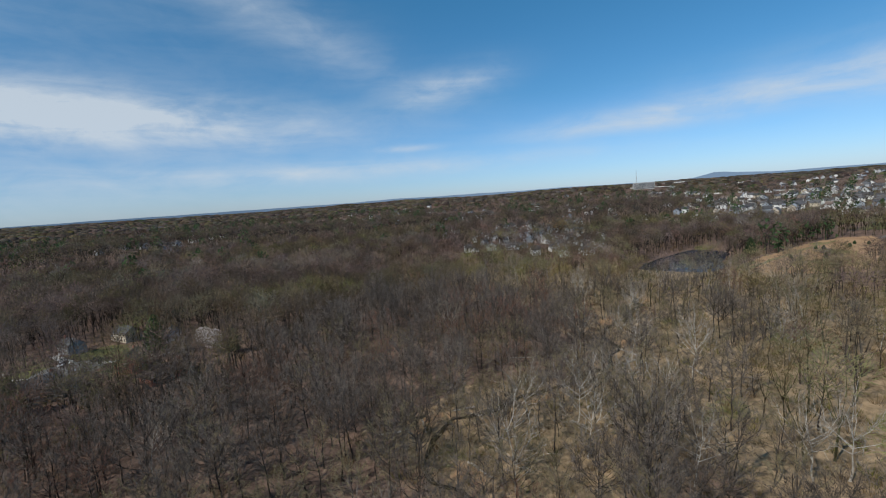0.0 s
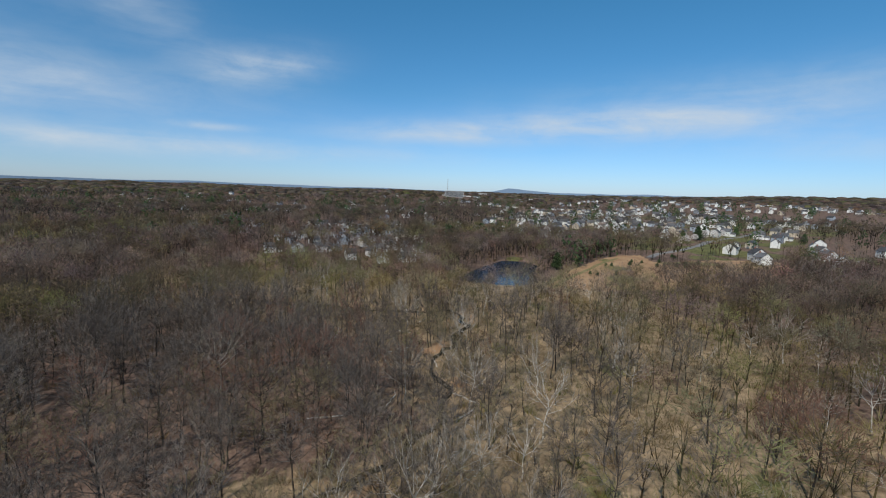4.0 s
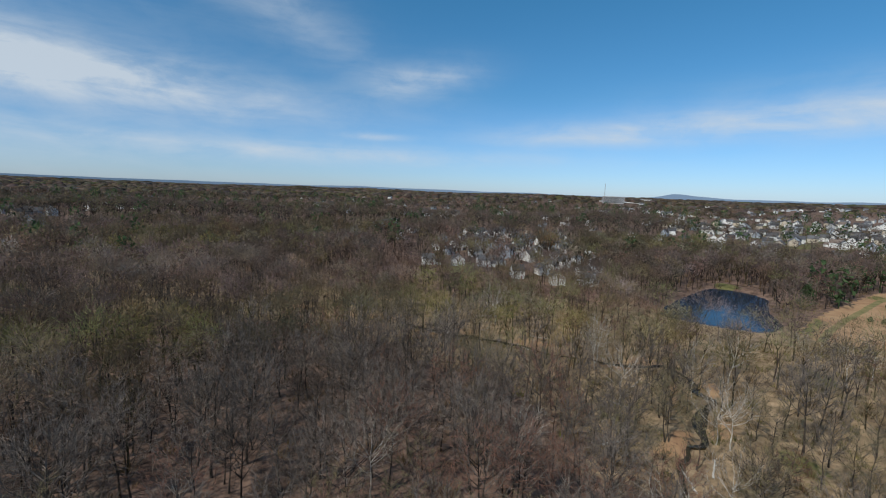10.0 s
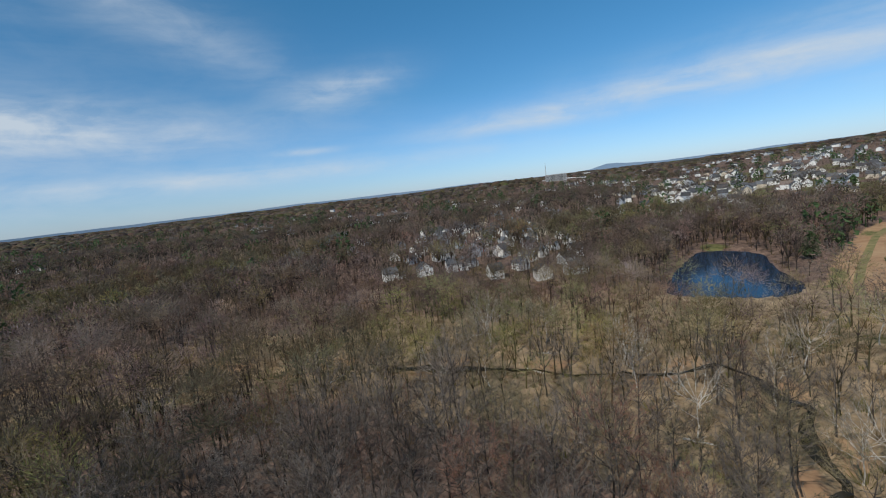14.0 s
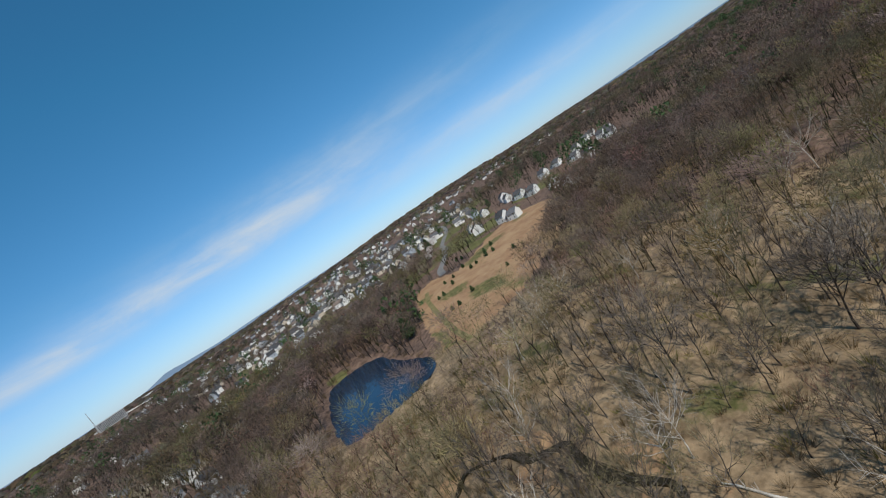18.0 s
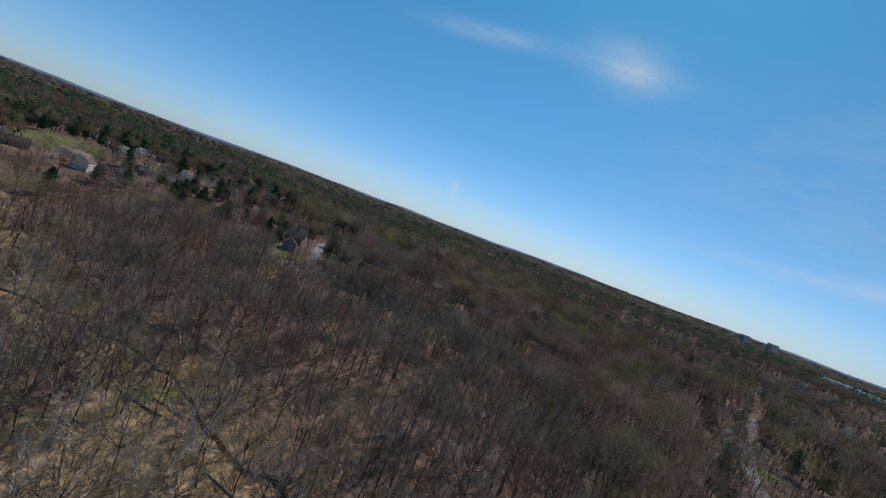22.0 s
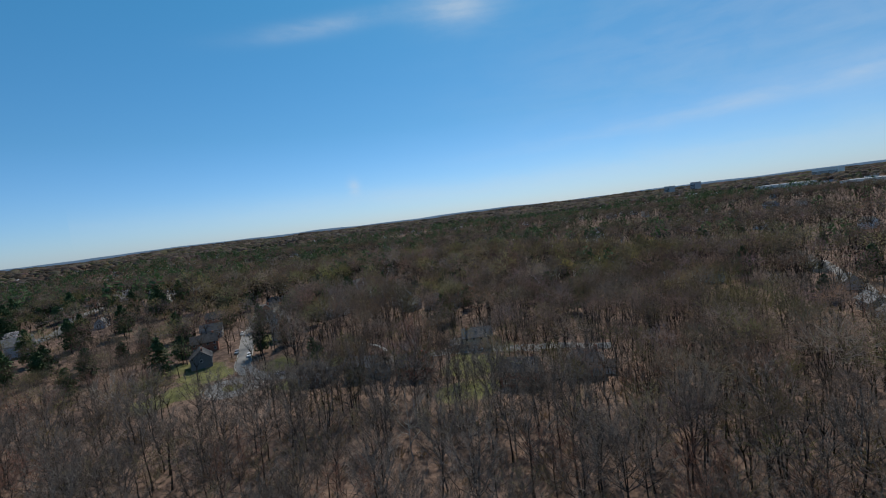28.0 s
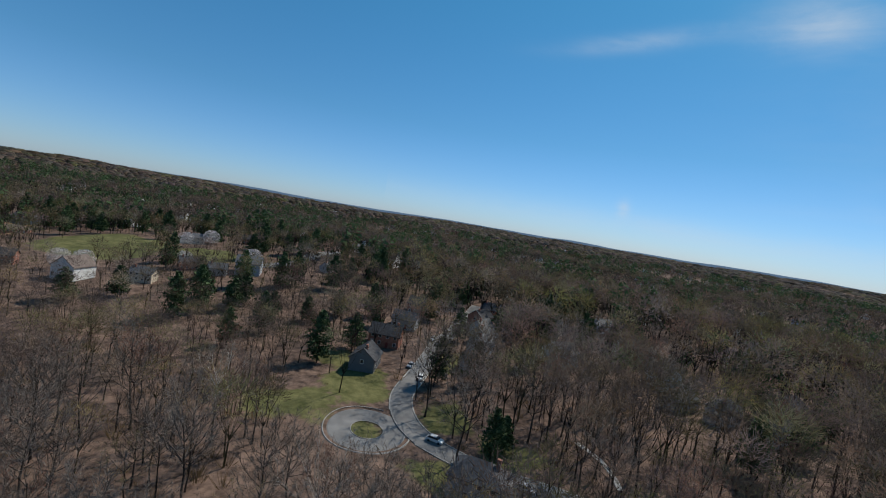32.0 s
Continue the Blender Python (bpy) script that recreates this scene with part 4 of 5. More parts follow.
    for q in range(3):
        rnd = random.Random(300 + q)
        g = Bag()
        g.tube([Vector((0, 0, -0.5)), Vector((0, 0, 9))], [0.25, 0.15], 3, 0)
        for i in range(64):
            f = rnd.random()
            a, rr = rnd.uniform(0, 6.28), 4.4 * math.sqrt(max(0.04, 1 - ((f - 0.32) / 0.72) ** 2)) * rnd.uniform(.5, 1.05)
            g.leaf(Vector((math.cos(a) * rr, math.sin(a) * rr, 2.6 + 12 * f + rnd.uniform(-.6, .6))), rnd.uniform(.7, 1.5), 0, rnd)
        bg.append(g)
    tint = np.ones((n, 3)) * r.uniform(.7, 1.2, n)[:, None]
    scatter_mesh("far_evergreens", bg, r.randint(0, 3, n), x, y, land(x, y), r.uniform(1.15, 1.75, n), r.uniform(0, 6.28, n), tint, [FAR_NEEDLE], "dark evergreens among the far woods", "woods")
    # --- undergrowth on the flood plain and along the edges
    x, y, r = jitter_grid(-140, 330, -120, 420, 3.4, 12)
    keep = (r.rand(len(x)) < np.where(straw_at(x, y) > 0.4, 1, 0.4)) & ~open_land(x, y) & ~inside(x, y, POND) & ~inside(x, y, FIELD) & (seg_dist(x, y, CREEK) > 0.9) & (r.rand(len(x)) < 0.5)
    x, y = x[keep], y[keep]
    n = len(x)
    bag = []
    for q in range(3):
        rnd = random.Random(90 + q)
        g = Bag()
        for i in range(32):
            a, rr = rnd.uniform(0, 6.28), rnd.uniform(0, 1.5)
            p = Vector((math.cos(a) * rr * .5, math.sin(a) * rr * .5, -0.1))
            g.sliver(p, p + Vector((math.cos(a) * rr, math.sin(a) * rr, rnd.uniform(.8, 2.4))), rnd.uniform(.04, .09), 0, rnd)
        bag.append(g)
    tint = np.where((r.rand(n) < 0.35 * straw_at(x, y))[:, None], (0.8, 0.95, 0.5), (0.85, 0.76, 0.72)) * r.uniform(.7, 1.15, n)[:, None]
    scatter_mesh("undergrowth", bag, r.randint(0, 3, n), x, y, land(x, y), r.uniform(.5, 2.0, n), r.uniform(0, 6.28, n), tint, [SHRUB], "straw-coloured and greening shrubs on the flood plain", "undergrowth")


# ---------- houses ----------
def paint(name, c, rough=0.6, var=0.85):
    return mat(name, tuple(v * var for v in c), c, 0.5, rough, 0.05)


SIDING_W = paint("white_siding", (0.74, 0.73, 0.70))
SIDING_G = paint("grey_siding", (0.42, 0.42, 0.42))
SIDING_T = paint("tan_siding", (0.55, 0.47, 0.37))
SIDING_S = paint("slate_siding", (0.17, 0.17, 0.175))
SIDING_B = paint("blue_siding", (0.36, 0.40, 0.45))
BRICK = mat("red_brick", (0.25, 0.11, 0.08), (0.36, 0.17, 0.12), 1.5, 0.9, 0.2)
ROOF_D = mat("dark_shingles", (0.04, 0.04, 0.044), (0.085, 0.085, 0.09), 1.2, 0.85, 0.4, rand=0.25)
ROOF_G = mat("grey_shingles", (0.075, 0.075, 0.08), (0.135, 0.135, 0.14), 1.2, 0.7, 0.4, rand=0.25)
ROOF_B = mat("brown_shingles", (0.12, 0.092, 0.078), (0.20, 0.155, 0.13), 1.2, 0.85, 0.4, rand=0.25)
TRIM = paint("white_trim", (0.75, 0.75, 0.73), 0.5)
DOOR = paint("painted_door", (0.22, 0.05, 0.04), 0.4)
GLASS = mat("window_glass", (0.02, 0.025, 0.03), (0.03, 0.035, 0.04), 1, 0.05, spec=0.6)



def box(x0, x1, y0, y1, z0, z1):
    v = [(x, y, z) for z in (z0, z1) for x, y in ((x0, y0), (x1, y0), (x1, y1), (x0, y1))]
    return v, [(3, 2, 1, 0), (4, 5, 6, 7), (0, 1, 5, 4), (1, 2, 6, 5), (2, 3, 7, 6), (3, 0, 4, 7)]


def part(name, vf, material, parent, label=""):
    o = new(name, mesh_of(name, vf[0], vf[1], [material]))
    o.parent = parent
    return tagged(o, label) if label else o


def roof_mesh(w, d, z, rise, over, hip):
    """A roof with thickness over a w by d body; its ridge runs along x."""
    X, Y = w / 2 + over, d / 2 + over
    e = z - over * rise / (d / 2)
    i = d / 2 * 0.9 if hip else 0
    top = [(-X, -Y, e), (X, -Y, e), (X, Y, e), (-X, Y, e), (-X + i, 0, z + rise), (X - i, 0, z + rise)]
    low = [(x, y, q - 0.22) for x, y, q in top]
    f = [(0, 1, 5, 4), (2, 3, 4, 5), (1, 2, 5), (3, 0, 4)] if hip else [(0, 1, 5, 4), (2, 3, 4, 5)]
    g = [tuple(k + 6 for k in reversed(q)) for q in f]
    rim = [(0, 1), (1, 2), (2, 3), (3, 0)] if hip else [(0, 1), (1, 5), (5, 2), (2, 3), (3, 4), (4, 0)]
    return top + low, f + g + [(b, a, a + 6, b + 6) for a, b in rim]


def house(name, label, w, d, h, rise, wall, roof, hip=False, detail=2, wing=None, group="houses", chimney=True):
    root = tagged(new(name), label, "house", group)
    v, f = box(-w / 2, w / 2, -d / 2, d / 2, -2.5, h)
    if not hip:
        v += [(-w / 2, 0, h + rise - 0.1), (w / 2, 0, h + rise - 0.1)]
        f += [(3, 0, 8), (0 + 4, 7, 8), (5, 9, 6)]
        f = [q for q in f if q not in ((3, 0, 8),)]
    part("wall", (v, f), wall, root)
    part("roof", roof_mesh(w, d, h, rise, 0.45, hip), roof, root)
    if wing:
        ww, wd, wh, side = wing
        x0, x1 = (w / 2, w / 2 + ww) if side > 0 else (-w / 2 - ww, -w / 2)
        part("garage", box(x0, x1, -wd / 2, wd / 2, -2.5, wh), wall, root)
        rv, rf = roof_mesh(ww, wd, wh, rise * 0.55, 0.35, False)
        part("garage_roof", ([(x + (x0 + x1) / 2, y, z) for x, y, z in rv], rf), roof, root)
        part("garage_door", box((x0 + x1) / 2 - 1.3, (x0 + x1) / 2 + 1.3, -wd / 2 - 0.05, -wd / 2 + 0.02, 0, 2.2), TRIM, root, "white garage door")
    if chimney:
        part("chimney", box(w * 0.3, w * 0.3 + 0.9, 0.3, 1.0, h - 1, h + rise + 0.9), BRICK, root)
    if detail:
        nx = max(2, int(w / (2.6 if detail > 1 else 4)))
        for s, z0 in [(s, z0) for s in (-1, 1) for z0 in np.arange(0.9, h - 1.2, 2.7)]:
            for k in range(nx):
                x = -w / 2 + (k + 0.5) * w / nx
                y = s * d / 2
                if s < 0 and k == nx // 2 and z0 < 1:
                    part("door", box(x - 0.5, x + 0.5, y - 0.06, y + 0.03, 0, 2.1), DOOR, root)
                    continue
                wn = part("window", box(x - 0.58, x + 0.58, y - 0.05, y + 0.05, z0, z0 + 1.5), TRIM, root)
                part("pane", box(x - 0.46, x + 0.46, y - 0.07, y + 0.07, z0 + 0.12, z0 + 1.38), GLASS, wn)
        if detail > 1:
            for s in (-1, 1):
                x = s * w / 2
                wn = part("window", box(x - 0.05, x + 0.05, -0.6, 0.6, h - 1.9, h - 0.5), TRIM, root)
                part("pane", box(x - 0.07, x + 0.07, -0.48, 0.48, h - 1.78, h - 0.62), GLASS, wn)
    return root


class Town:
    """Puts one prototype after another; the first use moves the prototype itself."""
    def __init__(self):
        self.used = set()

    def put(self, proto, x, y, deg, clear=9.0, lift=0.0, s=1.0):
        m = Matrix.Translation((x, y, land1(x, y) + lift)) @ Matrix.Rotation(radians(deg), 4, "Z") @ Matrix.Diagonal((s, s, s, 1))
        if proto.name in self.used:
            copy_thing(proto, m).matrix_basis = m
        else:
            self.used.add(proto.name)
            proto.matrix_basis = m
        CLEAR.append((x, y, clear))


town = Town()
P_HIP = house("house", "two-storey house with a dark hipped roof and grey walls", 11, 8, 5.2, 2.8, SIDING_G, ROOF_D, True, 2, (3.6, 5.5, 2.7, 1))
P_GABLE = house("house", "grey house with a sunlit grey gable roof", 11, 7.6, 4.4, 3.2, SIDING_G, ROOF_G, False, 2)
P_DARK = house("house", "dark-roofed brick house among bare trees", 12, 8.5, 5.2, 3.2, BRICK, ROOF_D, False, 2)
P_SLATE = house("house", "slate-grey house with a dark gable roof by the turning place", 11, 8.5, 4.6, 3.4, SIDING_S, ROOF_D, False, 2)
P_TAN = house("house", "tan-sided house with a grey shingle roof", 12, 8, 5.2, 3.0, SIDING_T, ROOF_G, False, 2, (5, 6, 2.7, 1))
P_RANCH = house("house", "low brown-roofed brick house", 17, 9, 3.2, 2.6, BRICK, ROOF_B, True, 2)
P_WHITE = house("house", "white-sided house with a grey gable roof", 11, 8.5, 6.0, 3.6, SIDING_W, ROOF_G, False, 1, (5, 6, 3, 1), "white houses")
P_WHITE2 = house("house", "tall white house with a dark gable roof", 9.5, 11, 6.4, 4.2, SIDING_W, ROOF_D, False, 1, None, "white houses")
P_TOWN = house("townhouse", "narrow pale townhouse with a grey gable roof", 7.2, 11, 6.4, 2.8, SIDING_W, ROOF_G, False, 1, None, "townhouses", False)
P_TOWN2 = house("townhouse", "narrow grey-blue townhouse with a dark gable roof", 7.2, 11, 6.4, 2.8, SIDING_B, ROOF_D, False, 1, None, "townhouses", False)
P_FAR = [house("house", label, w, 9, h, 3.6, wall, roof, False, 0, wing, "houses past the field", False) for label, w, h, wall, roof, wing in (
    ("white house with a grey gable roof in a dense settlement", 11, 6, SIDING_W, ROOF_G, (5, 6, 3, 1)), ("white house with a dark gable roof in a dense settlement", 10, 6.2, SIDING_W, ROOF_D, None),
    ("pale house with a brown gable roof in a dense settlement", 12, 5.6, SIDING_W, ROOF_B, (5, 6, 3, -1)), ("tan house with a grey gable roof in a dense settlement", 11, 5.8, SIDING_T, ROOF_G, None),
    ("blue-grey house with a dark gable roof in a dense settlement", 10, 6, SIDING_B, ROOF_D, None))]
# round the turning place to the south
for p, x, y, a in ((P_HIP, -65, -61, 152), (P_TAN, -79, -48, 130), (P_DARK, -91, -31, 125), (P_DARK, -107, 6, 120), (P_HIP, -124, 19, 125), (P_SLATE, -39, -124, 78),
                   (P_DARK, -46, -150, 165), (P_GABLE, -55, -176, 160), (P_DARK, -64, -202, 158), (P_GABLE, -79, -131, 50), (P_GABLE, -85, -150, 50), (P_GABLE, -89, -164, 48),
                   (P_GABLE, -92, -180, 48), (P_DARK, -95, -197, 48), (P_DARK, -106, -216, -25), (P_TAN, -126, -34, -40), (P_GABLE, -151, -116, 20), (P_HIP, -162, -108, 30), (P_HIP, -173, -96, 20),
                   (P_WHITE, -158, -136, 100), (P_DARK, -166, -164, 100), (P_GABLE, -166, -205, 10), (P_DARK, -200, -120, 30), (P_TAN, -215, -165, 60), (P_DARK, -245, -150, 20)):
    town.put(p, x, y, a)
# further south, round the lawn
for p, x, y, a in ((P_GABLE, -9, -256, 70), (P_GABLE, 40, -212, 10), (P_DARK, 56, -218, 30), (P_TAN, 77, -280, 20), (P_RANCH, 164, -256, 15), (P_RANCH, 184, -246, 15), (P_TAN, 62, -186, 0),
                   (P_DARK, 118, -186, 20), (P_TAN, 150, -200, 0), (P_DARK, 52, -310, 0), (P_TAN, -60, -310, 30), (P_GABLE, 200, -210, 0)):
    town.put(p, x, y, a, 9, 0, 0.8)
# west, round the other turning place
for p, x, y, a in ((P_TAN, -123, 135, 60), (P_GABLE, -136, 127, 60), (P_GABLE, -210, 83, 30), (P_TAN, -222, 76, 30), (P_GABLE, -258, 64, 25), (P_TAN, -300, 44, 25), (P_DARK, -111, 159, 100), (P_RANCH, -94, 150, 60),
                   (P_RANCH, -186, 149, 200), (P_RANCH, -207, 139, 200), (P_TAN, -226, 128, 200), (P_GABLE, -152, 184, 150), (P_TAN, -140, 200, 150), (P_GABLE, -118, 196, 120)):
    town.put(p, x, y, a, 6, 0, 0.85)
# townhouses to the north
for p, x, y, a in ((P_WHITE, 31, 398, 5), (P_WHITE2, 50, 394, 90), (P_WHITE, 67, 394, 0), (P_WHITE2, 103, 354, 80), (P_WHITE, 119, 352, 10), (P_WHITE2, 150, 470, 0), (P_WHITE, 165, 440, 80),
                   (P_WHITE2, 104, 414, 30), (P_WHITE2, 84, 372, 0), (P_WHITE, 130, 380, 10), (P_WHITE2, 148, 402, 0), (P_WHITE, 128, 425, 0), (P_WHITE2, 180, 480, 30)):
    town.put(p, x, y, a, 8, 0, 0.76)
for i in range(8):
    town.put(P_TOWN if i % 3 else P_TOWN2, 50 + 8.0 * i, 446 + 17 * i, 24, 9, 0, 0.78 + 0.12 * (i % 2))
    town.put(P_TOWN2 if i % 3 == 0 else P_TOWN, 96 + 7.5 * i, 440 + 16 * i, 24, 9, 0, 0.86 - 0.1 * (i % 2))
rt = random.Random(77)
for i in range(90):
    x, y = 108 + rt.gauss(0, 34), 462 + rt.gauss(0, 40)
    if all(math.hypot(x - hx, y - hy) > 15 for hx, hy, hr in CLEAR):
        town.put(rt.choice((P_WHITE, P_WHITE2, P_TOWN, P_TOWN2, P_GABLE, P_TAN)), x, y, rt.choice((13, 103)) + rt.uniform(-12, 12), 7.5, 0, 0.7)
for i in range(14):
    town.put(P_TOWN if i % 2 else P_TOWN2, -32 + 3.2 * i + random.uniform(-2, 2), 560 + 11 * i, 40, 10, 0, 0.85)
# white houses past the field
for p, x, y, a in ((P_WHITE2, 430, 318, 20), (P_WHITE, 458, 332, 30), (P_WHITE, 404, 274, 60), (P_WHITE2, 420, 288, 60), (P_WHITE, 475, 262, 60), (P_WHITE, 414, 222, 20), (P_WHITE2, 440, 236, 20), (P_WHITE, 500, 280, 60),
                   (P_WHITE, 530, 300, 30), (P_WHITE2, 557, 255, 60), (P_WHITE, 584, 360, 30), (P_WHITE, 600, 240, 60), (P_WHITE2, 640, 214, 70), (P_WHITE, 668, 205, 70), (P_WHITE, 700, 200, 70), (P_WHITE2, 620, 180, 70),
                   (P_WHITE, 545, 215, 60), (P_WHITE2, 500, 200, 60), (P_WHITE, 580, 170, 70), (P_WHITE, 520, 330, 30), (P_WHITE2, 560, 310, 30), (P_WHITE, 650, 170, 70), (P_WHITE, 730, 190, 70)):
    town.put(p, x, y, a, 13)


def far_houses():
    """Settlements too far off to pick apart: plain bodies and gable roofs, joined."""
    r = random.Random(5)
    spots = []
    for j in range(20):
        dist0 = 430 + 30 * j
        rows_n = int(radians(34) * dist0 / 27)
        for i in range(rows_n):
            az = radians(38 + 34 * (i + r.uniform(-.4, .4)) / rows_n + 3 * math.sin(j * 1.7))
            dist = dist0 + 60 * (az - 0.66) + r.uniform(-10, 10) + (9 if i % 2 else 0)
            x, y = 15 + math.sin(az) * dist, 174 + math.cos(az) * dist
            if r.random() < 0.74 and seg_dist(np.array(x), np.array(y), ROAD_E) > 12 and math.hypot(x - 425, y - 400) > 75:
                spots.append((x, y, math.degrees(-az) + r.choice((0, 90)) + r.uniform(-12, 12), 2 if j < 4 else 1 if j < 10 else 0))
    for cx, cy, sp, n in CLUSTERS:
        for k in range(n):
            x, y = cx + r.gauss(0, sp), cy + r.gauss(0, sp)
            if math.hypot(x - 105, y + 285) > 75:
                spots.append((x, y, r.uniform(0, 180), 0))
    v, f, m = [], [], []
    walls, roofs = (SIDING_W, SIDING_B, SIDING_T, SIDING_G), (ROOF_G, ROOF_D, ROOF_B)
    for x, y, deg, near in spots:
        CLEAR.append((x, y, 13 if near else 10))
        if near:
            town.put(r.choice((P_WHITE, P_WHITE2, P_WHITE, P_TAN) if near > 1 else P_FAR), x, y, deg, 14 if near > 1 else 10)
            continue
        w, d, h, rise = r.uniform(9.5, 13), r.uniform(8, 11), r.uniform(5, 6.4), r.uniform(3, 4)
        mm = Matrix.Translation((x, y, land1(x, y))) @ Matrix.Rotation(radians(deg), 4, "Z")
        wi, ri = r.choice((0, 0, 0, 0, 1, 2, 3)), 4 + r.choice((0, 1, 1, 2))
        bv, bf = box(-w / 2, w / 2, -d / 2, d / 2, -2, h)
        bv += [(-w / 2, 0, h + rise - .1), (w / 2, 0, h + rise - .1)]
        bf += [(4, 7, 8), (5, 9, 6)]
        for vv, ff, k in ((bv, bf, wi), (*roof_mesh(w, d, h, rise, 0.4, False), ri)):
            b = len(v)
            v += [tuple(mm @ Vector(q)) for q in vv]
            f += [tuple(b + i for i in q) for q in ff]
            m += [k] * len(ff)
    tagged(new("far_houses", mesh_of("far_houses", v, f, walls + roofs, m)), "distant white and tan houses scattered through the woods", "houses", kind="stuff")


# settlements far off in the woods: centre, spread, number
CLUSTERS = [(110, 575, 40, 16), (150, 540, 30, 8), (80, 940, 45, 16), (-200, 1150, 60, 12), (-340, 590, 40, 7), (-450, 760, 60, 8), (250, 720, 70, 12), (300, 1100, 120, 18), (-100, 1500, 150, 14), (-600, 1000, 120, 10),
            (900, 900, 200, 24), (1300, 1500, 250, 24), (700, 1500, 180, 14), (-150, -420, 130, 16), (60, -420, 110, 14), (300, -330, 110, 10), (-380, -220, 130, 14), (-300, -60, 60, 6), (-520, -500, 200, 16),
            (200, -700, 180, 14)]
CLUSTERS += [(-900, -300, 250, 26), (-200, -1000, 250, 24), (-600, -250, 120, 14), (-80, -600, 160, 22), (420, -600, 180, 16), (1000, -900, 300, 20), (-1200, -700, 300, 26), (-700, -900, 250, 22), (700, -500, 200, 10), (-700, 60, 150, 10), (1700, 700, 250, 20), (-1500, -500, 260, 60), (-1700, -100, 260, 40), (-400, -1500, 300, 30), (-1000, -1100, 260, 30), (150, -1500, 300, 24), (1100, 900, 250, 60), (1400, 1000, 300, 60), (800, 1150, 200, 40), (1500, 600, 250, 40)]
far_houses()


def flat_block(name, label, x, y, deg, w, d, h, wall, floors=0):
    """A flat-roofed building with a parapet and bands of windows."""
    root = tagged(new(name), label, "building", "far buildings")
    part("wall", box(-w / 2, w / 2, -d / 2, d / 2, -8, h), wall, root)
    part("roof", box(-w / 2 - .3, w / 2 + .3, -d / 2 - .3, d / 2 + .3, h, h + 0.9), SIDING_G, root)
    for k in range(floors):
        for s in (-1, 1):
            y0 = s * d / 2
            part("window", box(-w / 2 + 1, w / 2 - 1, y0 - .1, y0 + .1, 1.2 + k * 3.4, 3 + k * 3.4), GLASS, root)
    root.matrix_basis = pose(x, y, land1(x, y), 0, 0, deg)
    CLEAR.append((x, y, max(w, d) * 0.6))


for q in (("apartment_block", "long grey apartment block on a far ridge", 760, 1600, -20, 70, 18, 22, SIDING_G, 6), ("office_building", "white building far off", 1000, 1980, -30, 60, 25, 22, SIDING_W, 5),
          ("office_building", "white building far off", 1090, 1960, -30, 45, 25, 16, SIDING_W, 4), ("warehouse", "pale flat-roofed store far off", 940, 1760, -25, 80, 40, 8, SIDING_W, 0),
          ("office_tower", "square office tower on the skyline", -2600, -900, 60, 36, 36, 52, SIDING_G, 12), ("office_tower", "square office tower on the skyline", -2700, -1080, 60, 44, 36, 44, SIDING_G, 10),
          ("office_block", "pale office block far off", -2300, -300, 70, 90, 40, 36, SIDING_W, 8), ("warehouse", "white flat-roofed warehouse far off", -1500, -250, 70, 120, 60, 9, SIDING_W, 0),
          ("warehouse", "white flat-roofed warehouse far off", -1380, -60, 75, 100, 60, 9, SIDING_W, 0), ("warehouse", "pale flat-roofed warehouse far off", -1750, -620, 60, 110, 50, 10, SIDING_W, 0),
          ("warehouse", "white flat-roofed store far off", -1900, -760, 60, 120, 60, 10, SIDING_W, 0), ("warehouse", "pale flat-roofed store far off", -1650, -420, 60, 90, 60, 10, SIDING_W, 0), ("warehouse", "long white flat-roofed store beyond the woods", -905, 112, 75, 40, 30, 8, SIDING_W, 0), ("warehouse", "long white flat-roofed store beyond the woods", -955, 160, 75, 46, 30, 8, SIDING_W, 0)):
    flat_block(*q)


def mast():
    root = tagged(new("radio_mast"), "tall grey lattice radio mast on a far ridge", "mast")
    g = Bag()
    for k in range(3):
        a = 2.1 * k
        g.tube([Vector((2.2 * math.cos(a), 2.2 * math.sin(a), 0)), Vector((0.5 * math.cos(a), 0.5 * math.sin(a), 80))], [0.4, 0.25], 4, 0)
    for k in range(16):
        q = 2.2 - 1.7 * k / 16
        a = 2.1 * k
        g.tube([Vector((q * math.cos(a), q * math.sin(a), k * 5)), Vector((q * math.cos(a + 2.1), q * math.sin(a + 2.1), k * 5 + 5))], [0.15, 0.15], 3, 0)
    o = new("lattice", mesh_of("lattice", g.v, g.f, [SIDING_G]))
    o.parent = root
    root.matrix_basis = pose(872, 1901, land1(872, 1901))


mast()


